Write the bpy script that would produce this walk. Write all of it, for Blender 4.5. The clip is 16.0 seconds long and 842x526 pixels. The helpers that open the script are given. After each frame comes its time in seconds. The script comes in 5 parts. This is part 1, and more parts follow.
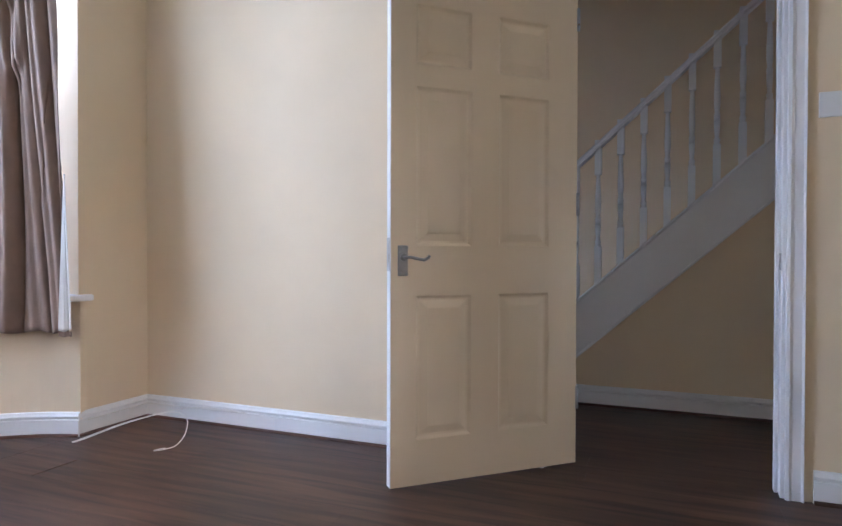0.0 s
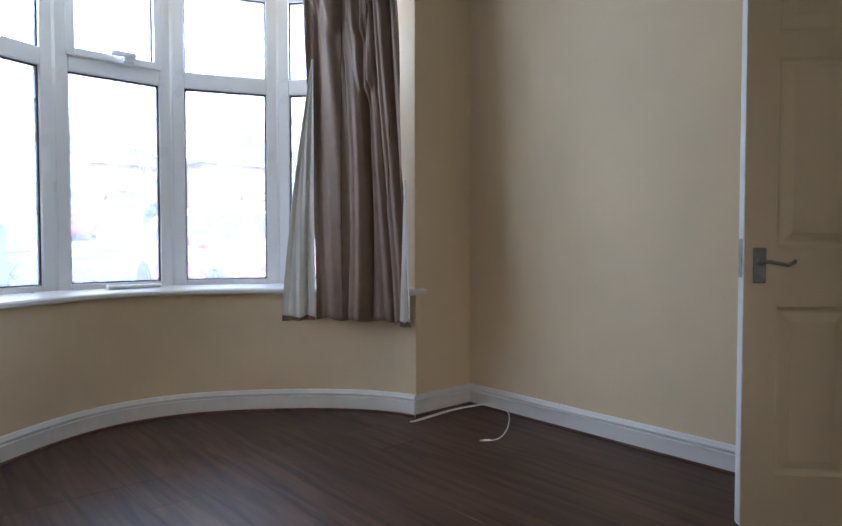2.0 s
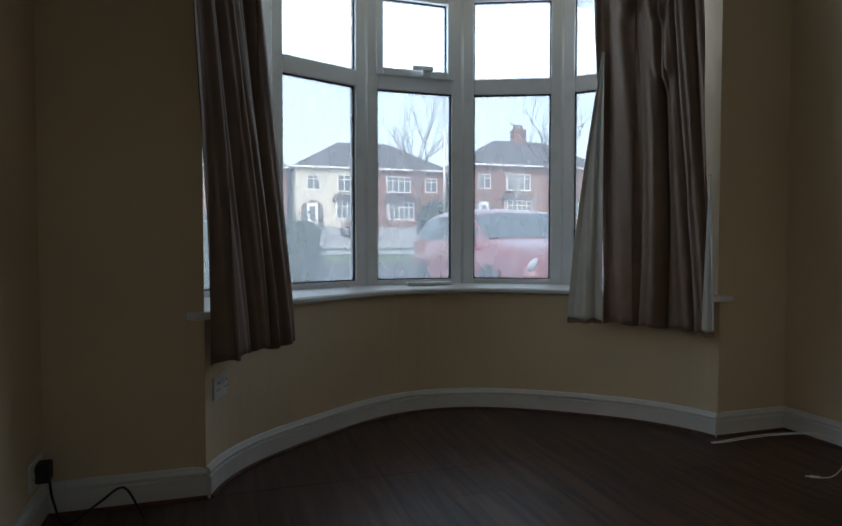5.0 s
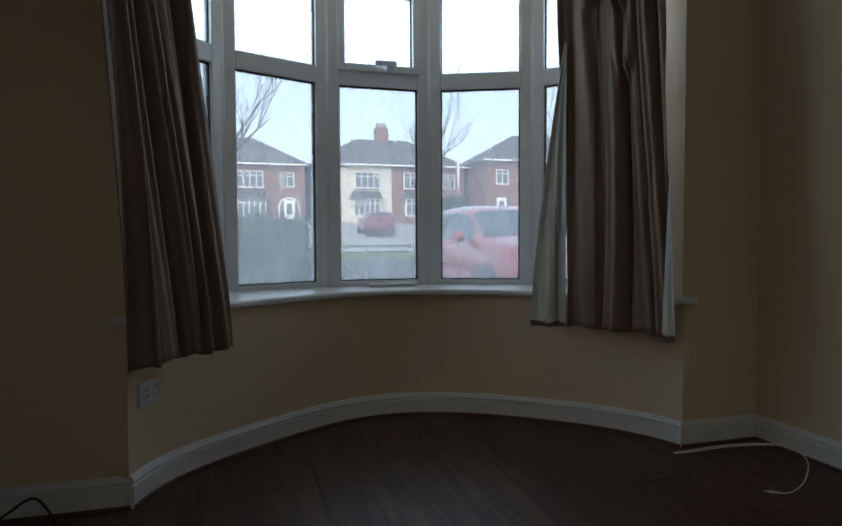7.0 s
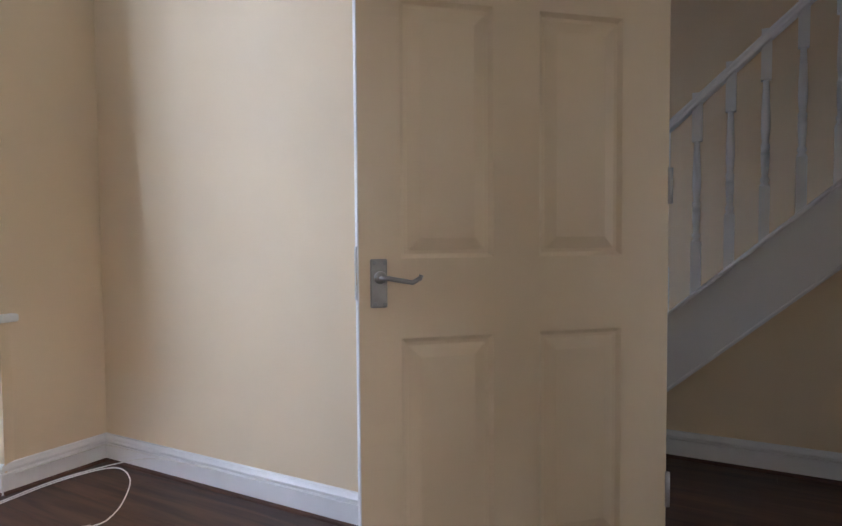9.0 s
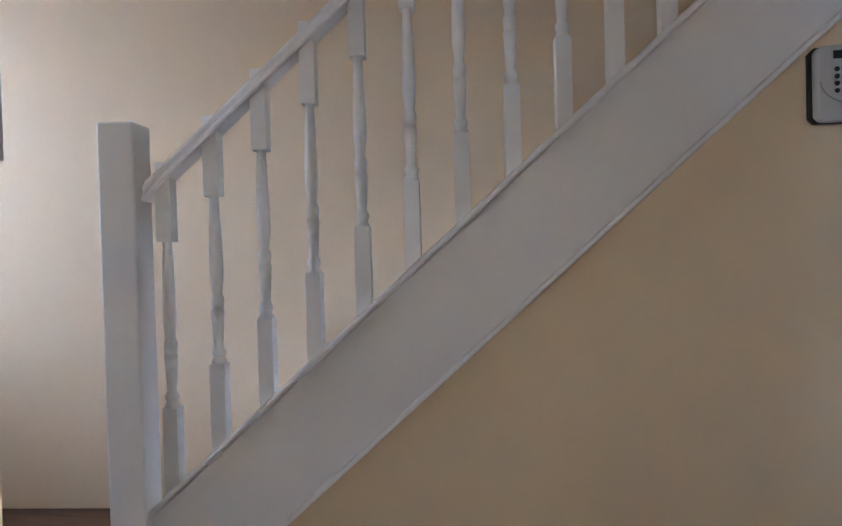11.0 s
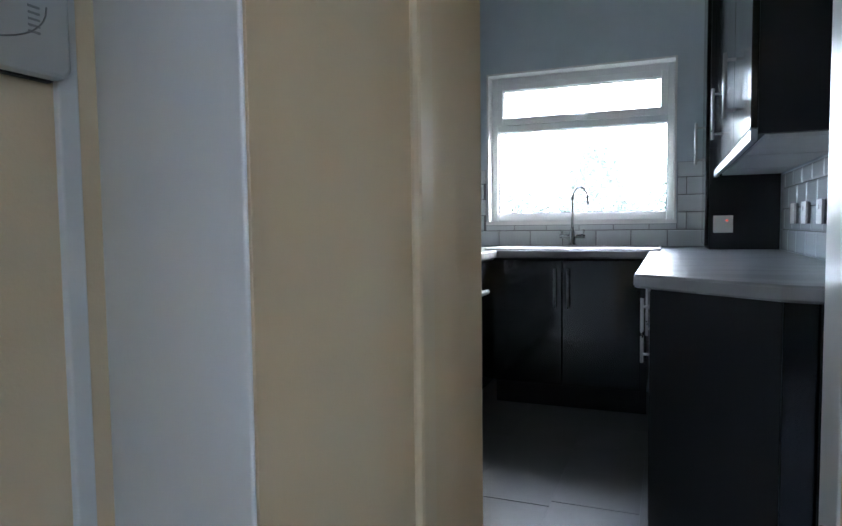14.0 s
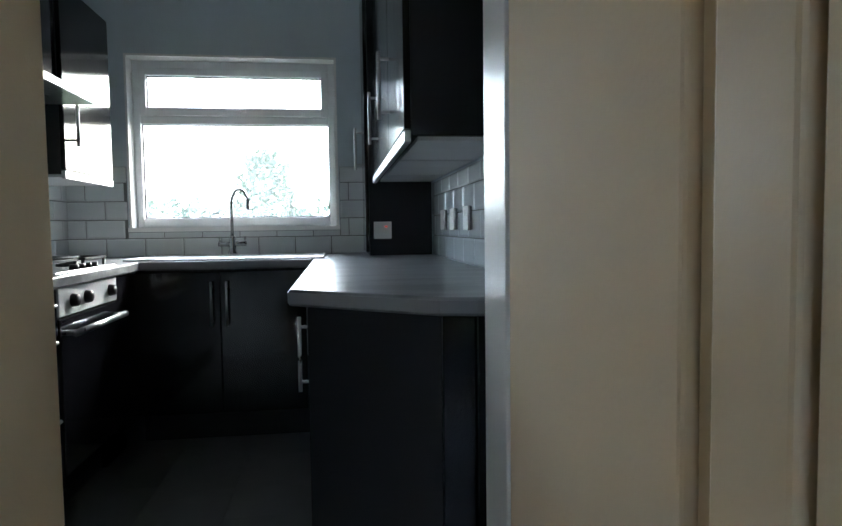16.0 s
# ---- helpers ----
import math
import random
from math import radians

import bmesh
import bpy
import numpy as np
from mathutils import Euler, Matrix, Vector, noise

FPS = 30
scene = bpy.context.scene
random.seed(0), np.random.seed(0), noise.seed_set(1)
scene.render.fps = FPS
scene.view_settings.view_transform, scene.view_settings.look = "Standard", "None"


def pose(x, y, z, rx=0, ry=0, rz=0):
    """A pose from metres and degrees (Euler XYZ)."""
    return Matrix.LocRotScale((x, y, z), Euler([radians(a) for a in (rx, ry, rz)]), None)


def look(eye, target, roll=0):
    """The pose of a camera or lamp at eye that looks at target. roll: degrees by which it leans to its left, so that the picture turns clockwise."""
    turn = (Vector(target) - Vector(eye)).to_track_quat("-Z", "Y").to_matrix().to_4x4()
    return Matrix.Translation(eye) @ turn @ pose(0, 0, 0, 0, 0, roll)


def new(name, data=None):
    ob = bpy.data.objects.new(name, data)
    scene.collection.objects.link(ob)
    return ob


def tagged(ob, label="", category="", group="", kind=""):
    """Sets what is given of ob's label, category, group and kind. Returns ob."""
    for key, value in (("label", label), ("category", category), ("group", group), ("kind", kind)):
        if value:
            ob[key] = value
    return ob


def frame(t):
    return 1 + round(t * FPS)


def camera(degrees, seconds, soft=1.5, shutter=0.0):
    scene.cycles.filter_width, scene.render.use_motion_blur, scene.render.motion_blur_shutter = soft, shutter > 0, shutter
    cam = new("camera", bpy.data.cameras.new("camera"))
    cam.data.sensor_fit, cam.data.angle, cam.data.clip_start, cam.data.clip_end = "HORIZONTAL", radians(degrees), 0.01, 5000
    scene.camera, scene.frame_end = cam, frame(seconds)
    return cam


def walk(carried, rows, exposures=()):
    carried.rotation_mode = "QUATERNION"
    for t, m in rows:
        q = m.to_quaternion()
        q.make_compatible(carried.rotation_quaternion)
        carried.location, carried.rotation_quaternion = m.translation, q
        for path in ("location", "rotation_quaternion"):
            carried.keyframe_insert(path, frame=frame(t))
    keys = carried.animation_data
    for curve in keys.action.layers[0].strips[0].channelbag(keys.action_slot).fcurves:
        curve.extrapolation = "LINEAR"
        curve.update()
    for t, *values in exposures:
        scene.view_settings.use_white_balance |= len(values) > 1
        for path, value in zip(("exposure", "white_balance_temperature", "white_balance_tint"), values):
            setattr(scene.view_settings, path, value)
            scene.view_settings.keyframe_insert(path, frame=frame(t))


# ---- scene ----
# ---- camera and its walk ----
cam = camera(68.3, 16.0)
WALK = [
    (0.0, pose(-0.374, 0.555, 0.847, 89.34, -0.15, 22.30)),
    (0.5, pose(-0.403, 0.586, 0.860, 89.03, -0.27, 29.69)),
    (1.0, pose(-0.459, 0.588, 0.889, 88.36, -0.06, 36.46)),
    (1.5, pose(-0.495, 0.576, 0.900, 88.10, 0.06, 42.69)),
    (2.0, pose(-0.530, 0.548, 0.899, 88.15, 0.02, 48.77)),
    (2.5, pose(-0.559, 0.526, 0.900, 88.19, 0.04, 53.95)),
    (3.0, pose(-0.572, 0.525, 0.887, 88.45, 0.00, 59.17)),
    (3.5, pose(-0.599, 0.487, 0.891, 88.40, -0.18, 63.21)),
    (4.0, pose(-0.624, 0.464, 0.889, 88.44, -0.17, 67.17)),
    (4.5, pose(-0.647, 0.435, 0.897, 88.31, -0.17, 70.39)),
    (7.0, pose(-0.651, 0.785, 0.927, 87.69, 0.21, 74.22)),
    (7.5, pose(-0.643, 0.932, 0.920, 87.84, 0.11, 63.84)),
    (8.0, pose(-0.633, 1.093, 0.911, 88.35, -0.12, 50.85)),
    (8.5, pose(-0.601, 1.199, 0.912, 88.41, 0.53, 38.16)),
    (9.0, pose(-0.520, 1.431, 0.935, 87.49, 0.42, 29.30)),
    (9.5, pose(-0.481, 1.681, 0.905, 88.05, 0.85, 20.38)),
    (9.7, pose(-0.481, 1.821, 0.926, 87.81, 0.78, 17.29)),
    (11.8, pose(-0.265, 3.081, 0.956, 89.74, 1.09, -9.88)),
    (12.0, pose(-0.194, 3.134, 0.969, 89.41, 0.64, -15.10)),
    (12.5, pose(-0.136, 3.212, 0.998, 87.75, 0.78, -30.51)),
    (12.9, pose(-0.029, 3.287, 1.004, 87.12, -0.15, -40.40)),
    (13.0, pose(-0.032, 3.278, 0.999, 86.88, 0.42, -42.51)),
    (13.5, pose(-0.015, 3.330, 1.017, 86.47, 0.63, -57.51)),
    (13.8, pose(0.004, 3.371, 1.018, 86.39, 0.54, -64.48)),
    (14.0, pose(0.004, 3.394, 1.010, 86.51, 0.68, -68.30)),
    (14.5, pose(0.046, 3.436, 1.018, 86.34, 0.56, -76.09)),
    (15.0, pose(0.144, 3.447, 1.003, 86.40, 0.61, -83.13)),
    (15.5, pose(0.271, 3.422, 1.024, 86.36, 0.65, -89.67)),
    (15.7, pose(0.290, 3.401, 1.012, 86.58, 0.62, -92.55)),
    (16.0, pose(0.343, 3.360, 1.011, 86.68, 0.75, -97.57)),
]
EXPOSURES = [(0.0, 4.4, 5400, 20), (1.0, 3.95, 5450, 17), (2.0, 3.2, 5700, 13), (3.0, 2.35, 5900, 10), (4.0, 1.75, 6000, 6), (7.0, 1.35, 5950, 5),
             (7.6, 1.45, 5950, 5), (8.0, 1.75, 5900, 6), (8.5, 3.2, 5750, 14), (9.5, 4.35, 5700, 21), (11.8, 5.6, 5550, 15), (13.0, 5.45, 5350, 8), (14.0, 4.85, 5450, 8), (15.0, 4.35, 5450, 4), (16.0, 4.4, 5600, 3)]
walk(cam, WALK, EXPOSURES)

# ---- world and sun ----
world = bpy.data.worlds.new("overcast_sky")
scene.world = world
world.use_nodes = True
wn = world.node_tree.nodes
sky = wn.new("ShaderNodeTexSky")
sky.sky_type = 'NISHITA'
sky.sun_disc = False
sky.sun_elevation, sky.sun_rotation = radians(33), radians(116)
sky.dust_density, sky.air_density, sky.ozone_density = 5.0, 1.2, 1.5
bg = wn["Background"]
bg.inputs["Strength"].default_value = 0.15
cloud = wn.new("ShaderNodeMix")   # a white cloud layer before the sky
cloud.data_type = "RGBA"
cloud.inputs["Factor"].default_value = 0.62
cloud.inputs["B"].default_value = (3.75, 4.15, 4.65, 1)
world.node_tree.links.new(sky.outputs[0], cloud.inputs["A"])
world.node_tree.links.new(cloud.outputs["Result"], bg.inputs["Color"])
sun_data = bpy.data.lights.new("sun", "SUN")
sun_data.energy, sun_data.angle, sun_data.color = 0.5, radians(45), (1.0, 0.96, 0.9)
sun = new("sun", sun_data)
sun.matrix_world = look((40, -20, 29), (0, 0, 0))


def sky_lamp(at, rz, w, h, watts):
    """Sky light entering through one window light: an area lamp in its opening."""
    la = bpy.data.lights.new("sky_light", "AREA")
    la.shape, la.size, la.size_y, la.energy, la.color = "RECTANGLE", w, h, watts, (0.74, 0.88, 1.0)
    ob = new("sky_light", la)
    ob.matrix_world = pose(*at, 90, 0, rz)
    return ob



# ---- plan ----
CEIL = 2.5
LW = 3.04            # lounge face of the wall to the hall
LH = 3.11            # hall face of it
HY = 4.19            # wall under the stairs
PY = 5.02            # party wall behind the stairs
FX = -2.957          # front wall, inner face
BC = (-2.63, 1.51)   # centre of the round bay
BR, GR = 1.165, 1.49
LY = -0.12           # lounge chimney-side wall
RX = 0.95            # lounge rear wall
KX = 3.89            # kitchen window wall
KR, KL = 2.865, 4.80  # kitchen side walls
DX0, DX1 = -0.85, -0.03  # doorway between lounge and hall


# ---- materials ----
def mat(name, color, rough=0.5, metal=0.0, vary=0.06, scale=6.0, bump=0.02, bscale=120.0, coat=0.0, rand=0.0, spec=0.5):
    m = bpy.data.materials.new(name)
    m.use_nodes = True
    n, l = m.node_tree.nodes, m.node_tree.links
    b = n["Principled BSDF"]
    b.inputs["Roughness"].default_value = rough
    b.inputs["Metallic"].default_value = metal
    b.inputs["Coat Weight"].default_value = coat
    b.inputs["Coat Roughness"].default_value = 0.06
    b.inputs["Specular IOR Level"].default_value = spec
    co = n.new("ShaderNodeTexCoord")
    a = n.new("ShaderNodeTexNoise")
    a.inputs["Scale"].default_value, a.inputs["Detail"].default_value = scale, 5
    l.new(co.outputs["Object"], a.inputs["Vector"])
    ramp = n.new("ShaderNodeMapRange")
    ramp.inputs[1].default_value, ramp.inputs[2].default_value = 0.3, 0.7
    ramp.inputs[3].default_value, ramp.inputs[4].default_value = 1 - vary, 1 + vary
    l.new(a.outputs[0], ramp.inputs[0])
    val = ramp.outputs[0]
    if rand:
        oi = n.new("ShaderNodeObjectInfo")
        mr = n.new("ShaderNodeMapRange")
        mr.inputs[3].default_value, mr.inputs[4].default_value = 1 - rand, 1 + rand
        l.new(oi.outputs["Random"], mr.inputs[0])
        mu = n.new("ShaderNodeMath")
        mu.operation = "MULTIPLY"
        l.new(val, mu.inputs[0]), l.new(mr.outputs[0], mu.inputs[1])
        val = mu.outputs[0]
    mix = n.new("ShaderNodeVectorMath")
    mix.operation = "SCALE"
    mix.inputs[0].default_value = color
    l.new(val, mix.inputs["Scale"])
    l.new(mix.outputs[0], b.inputs["Base Color"])
    if bump:
        f = n.new("ShaderNodeTexNoise")
        f.inputs["Scale"].default_value, f.inputs["Detail"].default_value = bscale, 4
        l.new(co.outputs["Object"], f.inputs["Vector"])
        bu = n.new("ShaderNodeBump")
        bu.inputs["Strength"].default_value, bu.inputs["Distance"].default_value = 0.5, bump * 0.05
        l.new(f.outputs[0], bu.inputs["Height"])
        l.new(bu.outputs[0], b.inputs["Normal"])
        rr = n.new("ShaderNodeMapRange")
        rr.inputs[3].default_value, rr.inputs[4].default_value = max(rough - 0.08, 0.02), min(rough + 0.08, 1)
        l.new(a.outputs[0], rr.inputs[0])
        l.new(rr.outputs[0], b.inputs["Roughness"])
    return m


def wood(name, dark, light, stretch, rough=0.4, rand=0.25):
    """Grained boards: noise stretched along one axis."""
    m = mat(name, light, rough, vary=0, bump=0)
    n, l = m.node_tree.nodes, m.node_tree.links
    b = n["Principled BSDF"]
    co = n.new("ShaderNodeTexCoord")
    oi = n.new("ShaderNodeObjectInfo")
    ad = n.new("ShaderNodeVectorMath")
    l.new(co.outputs["Object"], ad.inputs[0]), l.new(oi.outputs["Location"], ad.inputs[1])
    mp = n.new("ShaderNodeMapping")
    mp.inputs["Scale"].default_value = stretch
    l.new(ad.outputs[0], mp.inputs["Vector"])
    t = n.new("ShaderNodeTexNoise")
    t.inputs["Scale"].default_value, t.inputs["Detail"].default_value, t.inputs["Distortion"].default_value = 3.0, 8, 0.6
    l.new(mp.outputs[0], t.inputs["Vector"])
    r = n.new("ShaderNodeValToRGB")
    r.color_ramp.elements[0].position, r.color_ramp.elements[1].position = 0.32, 0.7
    r.color_ramp.elements[0].color, r.color_ramp.elements[1].color = (*dark, 1), (*light, 1)
    l.new(t.outputs[0], r.inputs[0])
    mr = n.new("ShaderNodeMapRange")
    mr.inputs[3].default_value, mr.inputs[4].default_value = 1 - rand, 1 + rand
    l.new(oi.outputs["Random"], mr.inputs[0])
    sc = n.new("ShaderNodeVectorMath")
    sc.operation = "SCALE"
    l.new(r.outputs[0], sc.inputs[0]), l.new(mr.outputs[0], sc.inputs["Scale"])
    l.new(sc.outputs[0], b.inputs["Base Color"])
    bu = n.new("ShaderNodeBump")
    bu.inputs["Strength"].default_value, bu.inputs["Distance"].default_value = 0.4, 0.001
    l.new(t.outputs[0], bu.inputs["Height"])
    l.new(bu.outputs[0], b.inputs["Normal"])
    return m


def glass(name, dust_glare=0.12):
    """A pane with a thin film for dust and for glare haze: mostly clear, slightly scattering, with a gloss."""
    m = bpy.data.materials.new(name)
    m.use_nodes = True
    n, l = m.node_tree.nodes, m.node_tree.links
    n.remove(n["Principled BSDF"])
    tr, df, gl = n.new("ShaderNodeBsdfTransparent"), n.new("ShaderNodeBsdfTranslucent"), n.new("ShaderNodeBsdfGlossy")
    df.inputs["Color"].default_value = (0.9, 0.94, 1.0, 1)
    gl.inputs["Roughness"].default_value = 0.02
    no = n.new("ShaderNodeTexNoise")
    no.inputs["Scale"].default_value = 3.0
    mr = n.new("ShaderNodeMapRange")
    mr.inputs[3].default_value, mr.inputs[4].default_value = dust_glare * 0.7, dust_glare * 1.3
    l.new(no.outputs[0], mr.inputs[0])
    a, b, fr = n.new("ShaderNodeMixShader"), n.new("ShaderNodeMixShader"), n.new("ShaderNodeFresnel")
    fr.inputs["IOR"].default_value = 1.35
    l.new(mr.outputs[0], a.inputs[0]), l.new(tr.outputs[0], a.inputs[1]), l.new(df.outputs[0], a.inputs[2])
    l.new(fr.outputs[0], b.inputs[0]), l.new(a.outputs[0], b.inputs[1]), l.new(gl.outputs[0], b.inputs[2])
    l.new(b.outputs[0], n["Material Output"].inputs["Surface"])
    return m


M_WALL = mat("magnolia_emulsion", (0.80, 0.645, 0.44), 0.75, vary=0.03, scale=2.5, bump=0.022, bscale=160)
M_CEIL = mat("white_ceiling_paint", (0.80, 0.79, 0.76), 0.85, vary=0.02, bump=0.05, bscale=90)
M_TRIM = mat("white_gloss_paint", (0.80, 0.79, 0.78), 0.32, vary=0.03, scale=4, bump=0.015, bscale=60)
M_DOOR = mat("ivory_door_paint", (0.80, 0.65, 0.45), 0.42, vary=0.02, scale=5, bump=0.008, bscale=200)
M_BEAD = wood("dark_floor_beading", (0.05, 0.02, 0.012), (0.13, 0.055, 0.03), (1, 8, 8), 0.4)
M_FLOOR = wood("dark_walnut_laminate", (0.024, 0.011, 0.007), (0.110, 0.053, 0.032), (0.7, 9, 9), 0.45, 0.22)
M_UPVC = mat("white_upvc", (0.82, 0.83, 0.84), 0.3, vary=0.02, bump=0.01, bscale=40)
M_GASKET = mat("black_glazing_gasket", (0.02, 0.02, 0.022), 0.6, bump=0)
# The scattering share also puts the bright window's veiling glare into the panes.
M_GLASS = glass("bay_window_glass", 0.26)
M_KGLASS = glass("kitchen_window_glass", 0.028)
M_CURTAIN = mat("taupe_satin_curtain", (0.235, 0.155, 0.110), 0.55, vary=0.10, scale=14, bump=0.05, bscale=300)
M_LINING = mat("cream_curtain_lining", (0.76, 0.74, 0.69), 0.8, vary=0.05, scale=10, bump=0.05, bscale=300)
M_CHROME = mat("polished_chrome", (0.62, 0.62, 0.63), 0.16, 1.0, vary=0.05, bump=0)
M_PEWTER = mat("dull_chrome", (0.30, 0.29, 0.28), 0.30, 1.0, vary=0.12, scale=30, bump=0.01)
M_STEEL = mat("brushed_steel", (0.55, 0.55, 0.56), 0.3, 1.0, vary=0.08, scale=40, bump=0.01, bscale=200)
M_PLASTIC = mat("white_plastic", (0.78, 0.77, 0.74), 0.4, vary=0.02, bump=0)
M_CABLE = mat("white_cable_sheath", (0.78, 0.76, 0.72), 0.45, vary=0.03, bump=0)
M_BLACK = mat("black_plastic", (0.012, 0.012, 0.013), 0.45, bump=0.01)
M_ALARM = mat("grey_alarm_plastic", (0.50, 0.50, 0.49), 0.45, vary=0.02, bump=0.01, bscale=300)
M_LCD = mat("dark_display", (0.03, 0.035, 0.03), 0.15, bump=0)
# Serves dark details, and shade coloured onto the socket boxes and sink bowl.
M_GREYLINE = mat("grey_details_and_shade", (0.25, 0.25, 0.25), 0.5, bump=0)
M_GLOSS = mat("black_gloss_cabinet", (0.008, 0.008, 0.011), 0.12, vary=0.1, bump=0.0015, bscale=12, coat=0.10, spec=0.32)
M_CARCASS = mat("black_matt_panel", (0.009, 0.009, 0.011), 0.40, vary=0.2, scale=3, bump=0.01, spec=0.30)
M_UNDER = mat("white_melamine", (0.55, 0.56, 0.57), 0.4, vary=0.03, bump=0)
M_WORKTOP = wood("grey_streaked_laminate", (0.13, 0.13, 0.135), (0.27, 0.27, 0.275), (5, 0.9, 5), 0.30, 0.0)
M_EDGING = mat("grey_edging", (0.22, 0.22, 0.225), 0.4, vary=0.08, scale=8, bump=0.01)
M_TILE = mat("pale_grey_glazed_tile", (0.62, 0.65, 0.66), 0.14, vary=0.04, scale=3, bump=0.006, bscale=12, rand=0.05)
M_GROUT = mat("dark_grey_grout", (0.16, 0.16, 0.16), 0.9, bump=0.03)
M_KWALL = mat("pale_blue_grey_emulsion", (0.55, 0.61, 0.66), 0.75, vary=0.03, bump=0.05)
M_VINYL = mat("grey_vinyl_tile", (0.13, 0.13, 0.13), 0.45, vary=0.15, scale=5, bump=0.02, rand=0.08)
M_ASPHALT = mat("asphalt", (0.055, 0.055, 0.058), 0.9, vary=0.2, bump=0.2, bscale=60)
M_PAVING = mat("concrete_paving", (0.30, 0.29, 0.28), 0.85, vary=0.15, bump=0.1)
M_GRASS = mat("winter_grass", (0.085, 0.12, 0.045), 0.95, vary=0.25, scale=3, bump=0.5, bscale=30)
M_RENDER = mat("cream_render", (0.60, 0.57, 0.50), 0.85, vary=0.05, bump=0.1)
M_BRICK = mat("red_brick", (0.20, 0.105, 0.085), 0.85, vary=0.22, scale=9, bump=0.2, bscale=40)
M_SLATE = mat("slate_roof", (0.085, 0.08, 0.085), 0.7, vary=0.2, scale=4, bump=0.2, bscale=20)
M_HOUSEGLASS = mat("house_window_glass", (0.10, 0.12, 0.14), 0.08, vary=0.2, scale=1, bump=0)
M_BARK = mat("bare_bark", (0.11, 0.085, 0.07), 0.9, vary=0.2, bump=0.3, bscale=30)
M_HEDGE = mat("clipped_hedge", (0.035, 0.05, 0.03), 0.9, vary=0.4, scale=20, bump=0.6, bscale=60)
M_LEAF = mat("shrub_leaf", (0.045, 0.065, 0.035), 0.8, vary=0.3, scale=10, bump=0)
M_CARRED = mat("red_car_paint", (0.27, 0.028, 0.03), 0.25, 0.1, vary=0.05, bump=0, coat=0.8)
M_CARDARK = mat("dark_red_car_paint", (0.16, 0.02, 0.03), 0.25, 0.1, vary=0.05, bump=0, coat=0.8)
M_CARGLASS = mat("car_glass", (0.05, 0.07, 0.075), 0.05, vary=0.05, bump=0)
M_RUBBER = mat("tyre_rubber", (0.018, 0.018, 0.018), 0.8, bump=0.05)
M_LAMP = mat("headlamp_lens", (0.60, 0.62, 0.62), 0.08, bump=0)
M_SOOT = mat("chimney_pot_clay", (0.17, 0.11, 0.085), 0.8, bump=0.1)
M_FENCE = mat("weathered_fence_paint", (0.05, 0.06, 0.06), 0.8, vary=0.2, bump=0.2)


# ---- mesh helpers ----
def finish(name, bm, material, parent=None, label="", smooth=False, bevel=0.0, seg=2):
    bmesh.ops.recalc_face_normals(bm, faces=bm.faces)
    me = bpy.data.meshes.new(name)
    bm.to_mesh(me)
    bm.free()
    for mm in (material if isinstance(material, (list, tuple)) else [material]):
        me.materials.append(mm)
    if smooth:
        for p in me.polygons:
            p.use_smooth = True
    ob = new(name, me)
    if parent:
        ob.parent = parent
    if label:
        ob["label"] = label
    if bevel:
        mod = ob.modifiers.new("bevel", "BEVEL")
        mod.width, mod.segments, mod.limit_method, mod.angle_limit = bevel, seg, "ANGLE", radians(40)
    return ob


def part(name, bm, material, parent, label="", smooth=False, bevel=0.0):
    return finish(name, bm, material, parent, label, smooth, bevel)


def thing(name, label, category, at=(0, 0, 0), rz=0.0, group="", kind=""):
    ob = new(name)
    ob.empty_display_size = 0.05
    ob.matrix_basis = pose(*at, 0, 0, rz)
    return tagged(ob, label, category, group, kind)


def boxes(*bs):
    """One bmesh of boxes, each (x0, y0, z0, x1, y1, z1)."""
    bm = bmesh.new()
    for x0, y0, z0, x1, y1, z1 in bs:
        v = [bm.verts.new((x, y, z)) for x in (x0, x1) for y in (y0, y1) for z in (z0, z1)]
        for f in ((0, 1, 3, 2), (4, 6, 7, 5), (0, 4, 5, 1), (2, 3, 7, 6), (0, 2, 6, 4), (1, 5, 7, 3)):
            bm.faces.new([v[i] for i in f])
    return bm


def prism(pts, depth, m=None):
    """An outline in the XY plane pushed up by depth, then moved by m."""
    bm = bmesh.new()
    a = [bm.verts.new((x, y, 0)) for x, y in pts]
    b = [bm.verts.new((x, y, depth)) for x, y in pts]
    bm.faces.new(a[::-1]), bm.faces.new(b)
    for i in range(len(a)):
        j = (i + 1) % len(a)
        bm.faces.new((a[i], a[j], b[j], b[i]))
    if m is not None:
        bm.transform(m)
    return bm


def lathe(profile, seg=16, m=None, bm=None):
    """Turns (radius, height) pairs about Z."""
    bm = bm or bmesh.new()
    rings = []
    for r, z in profile:
        rings.append([bm.verts.new((r * math.cos(2 * math.pi * i / seg), r * math.sin(2 * math.pi * i / seg), z)) for i in range(seg)])
    for a, b in zip(rings, rings[1:]):
        for i in range(seg):
            j = (i + 1) % seg
            bm.faces.new((a[i], a[j], b[j], b[i]))
    bm.faces.new(rings[0][::-1]), bm.faces.new(rings[-1])
    if m is not None:
        bm.transform(m)
    return bm


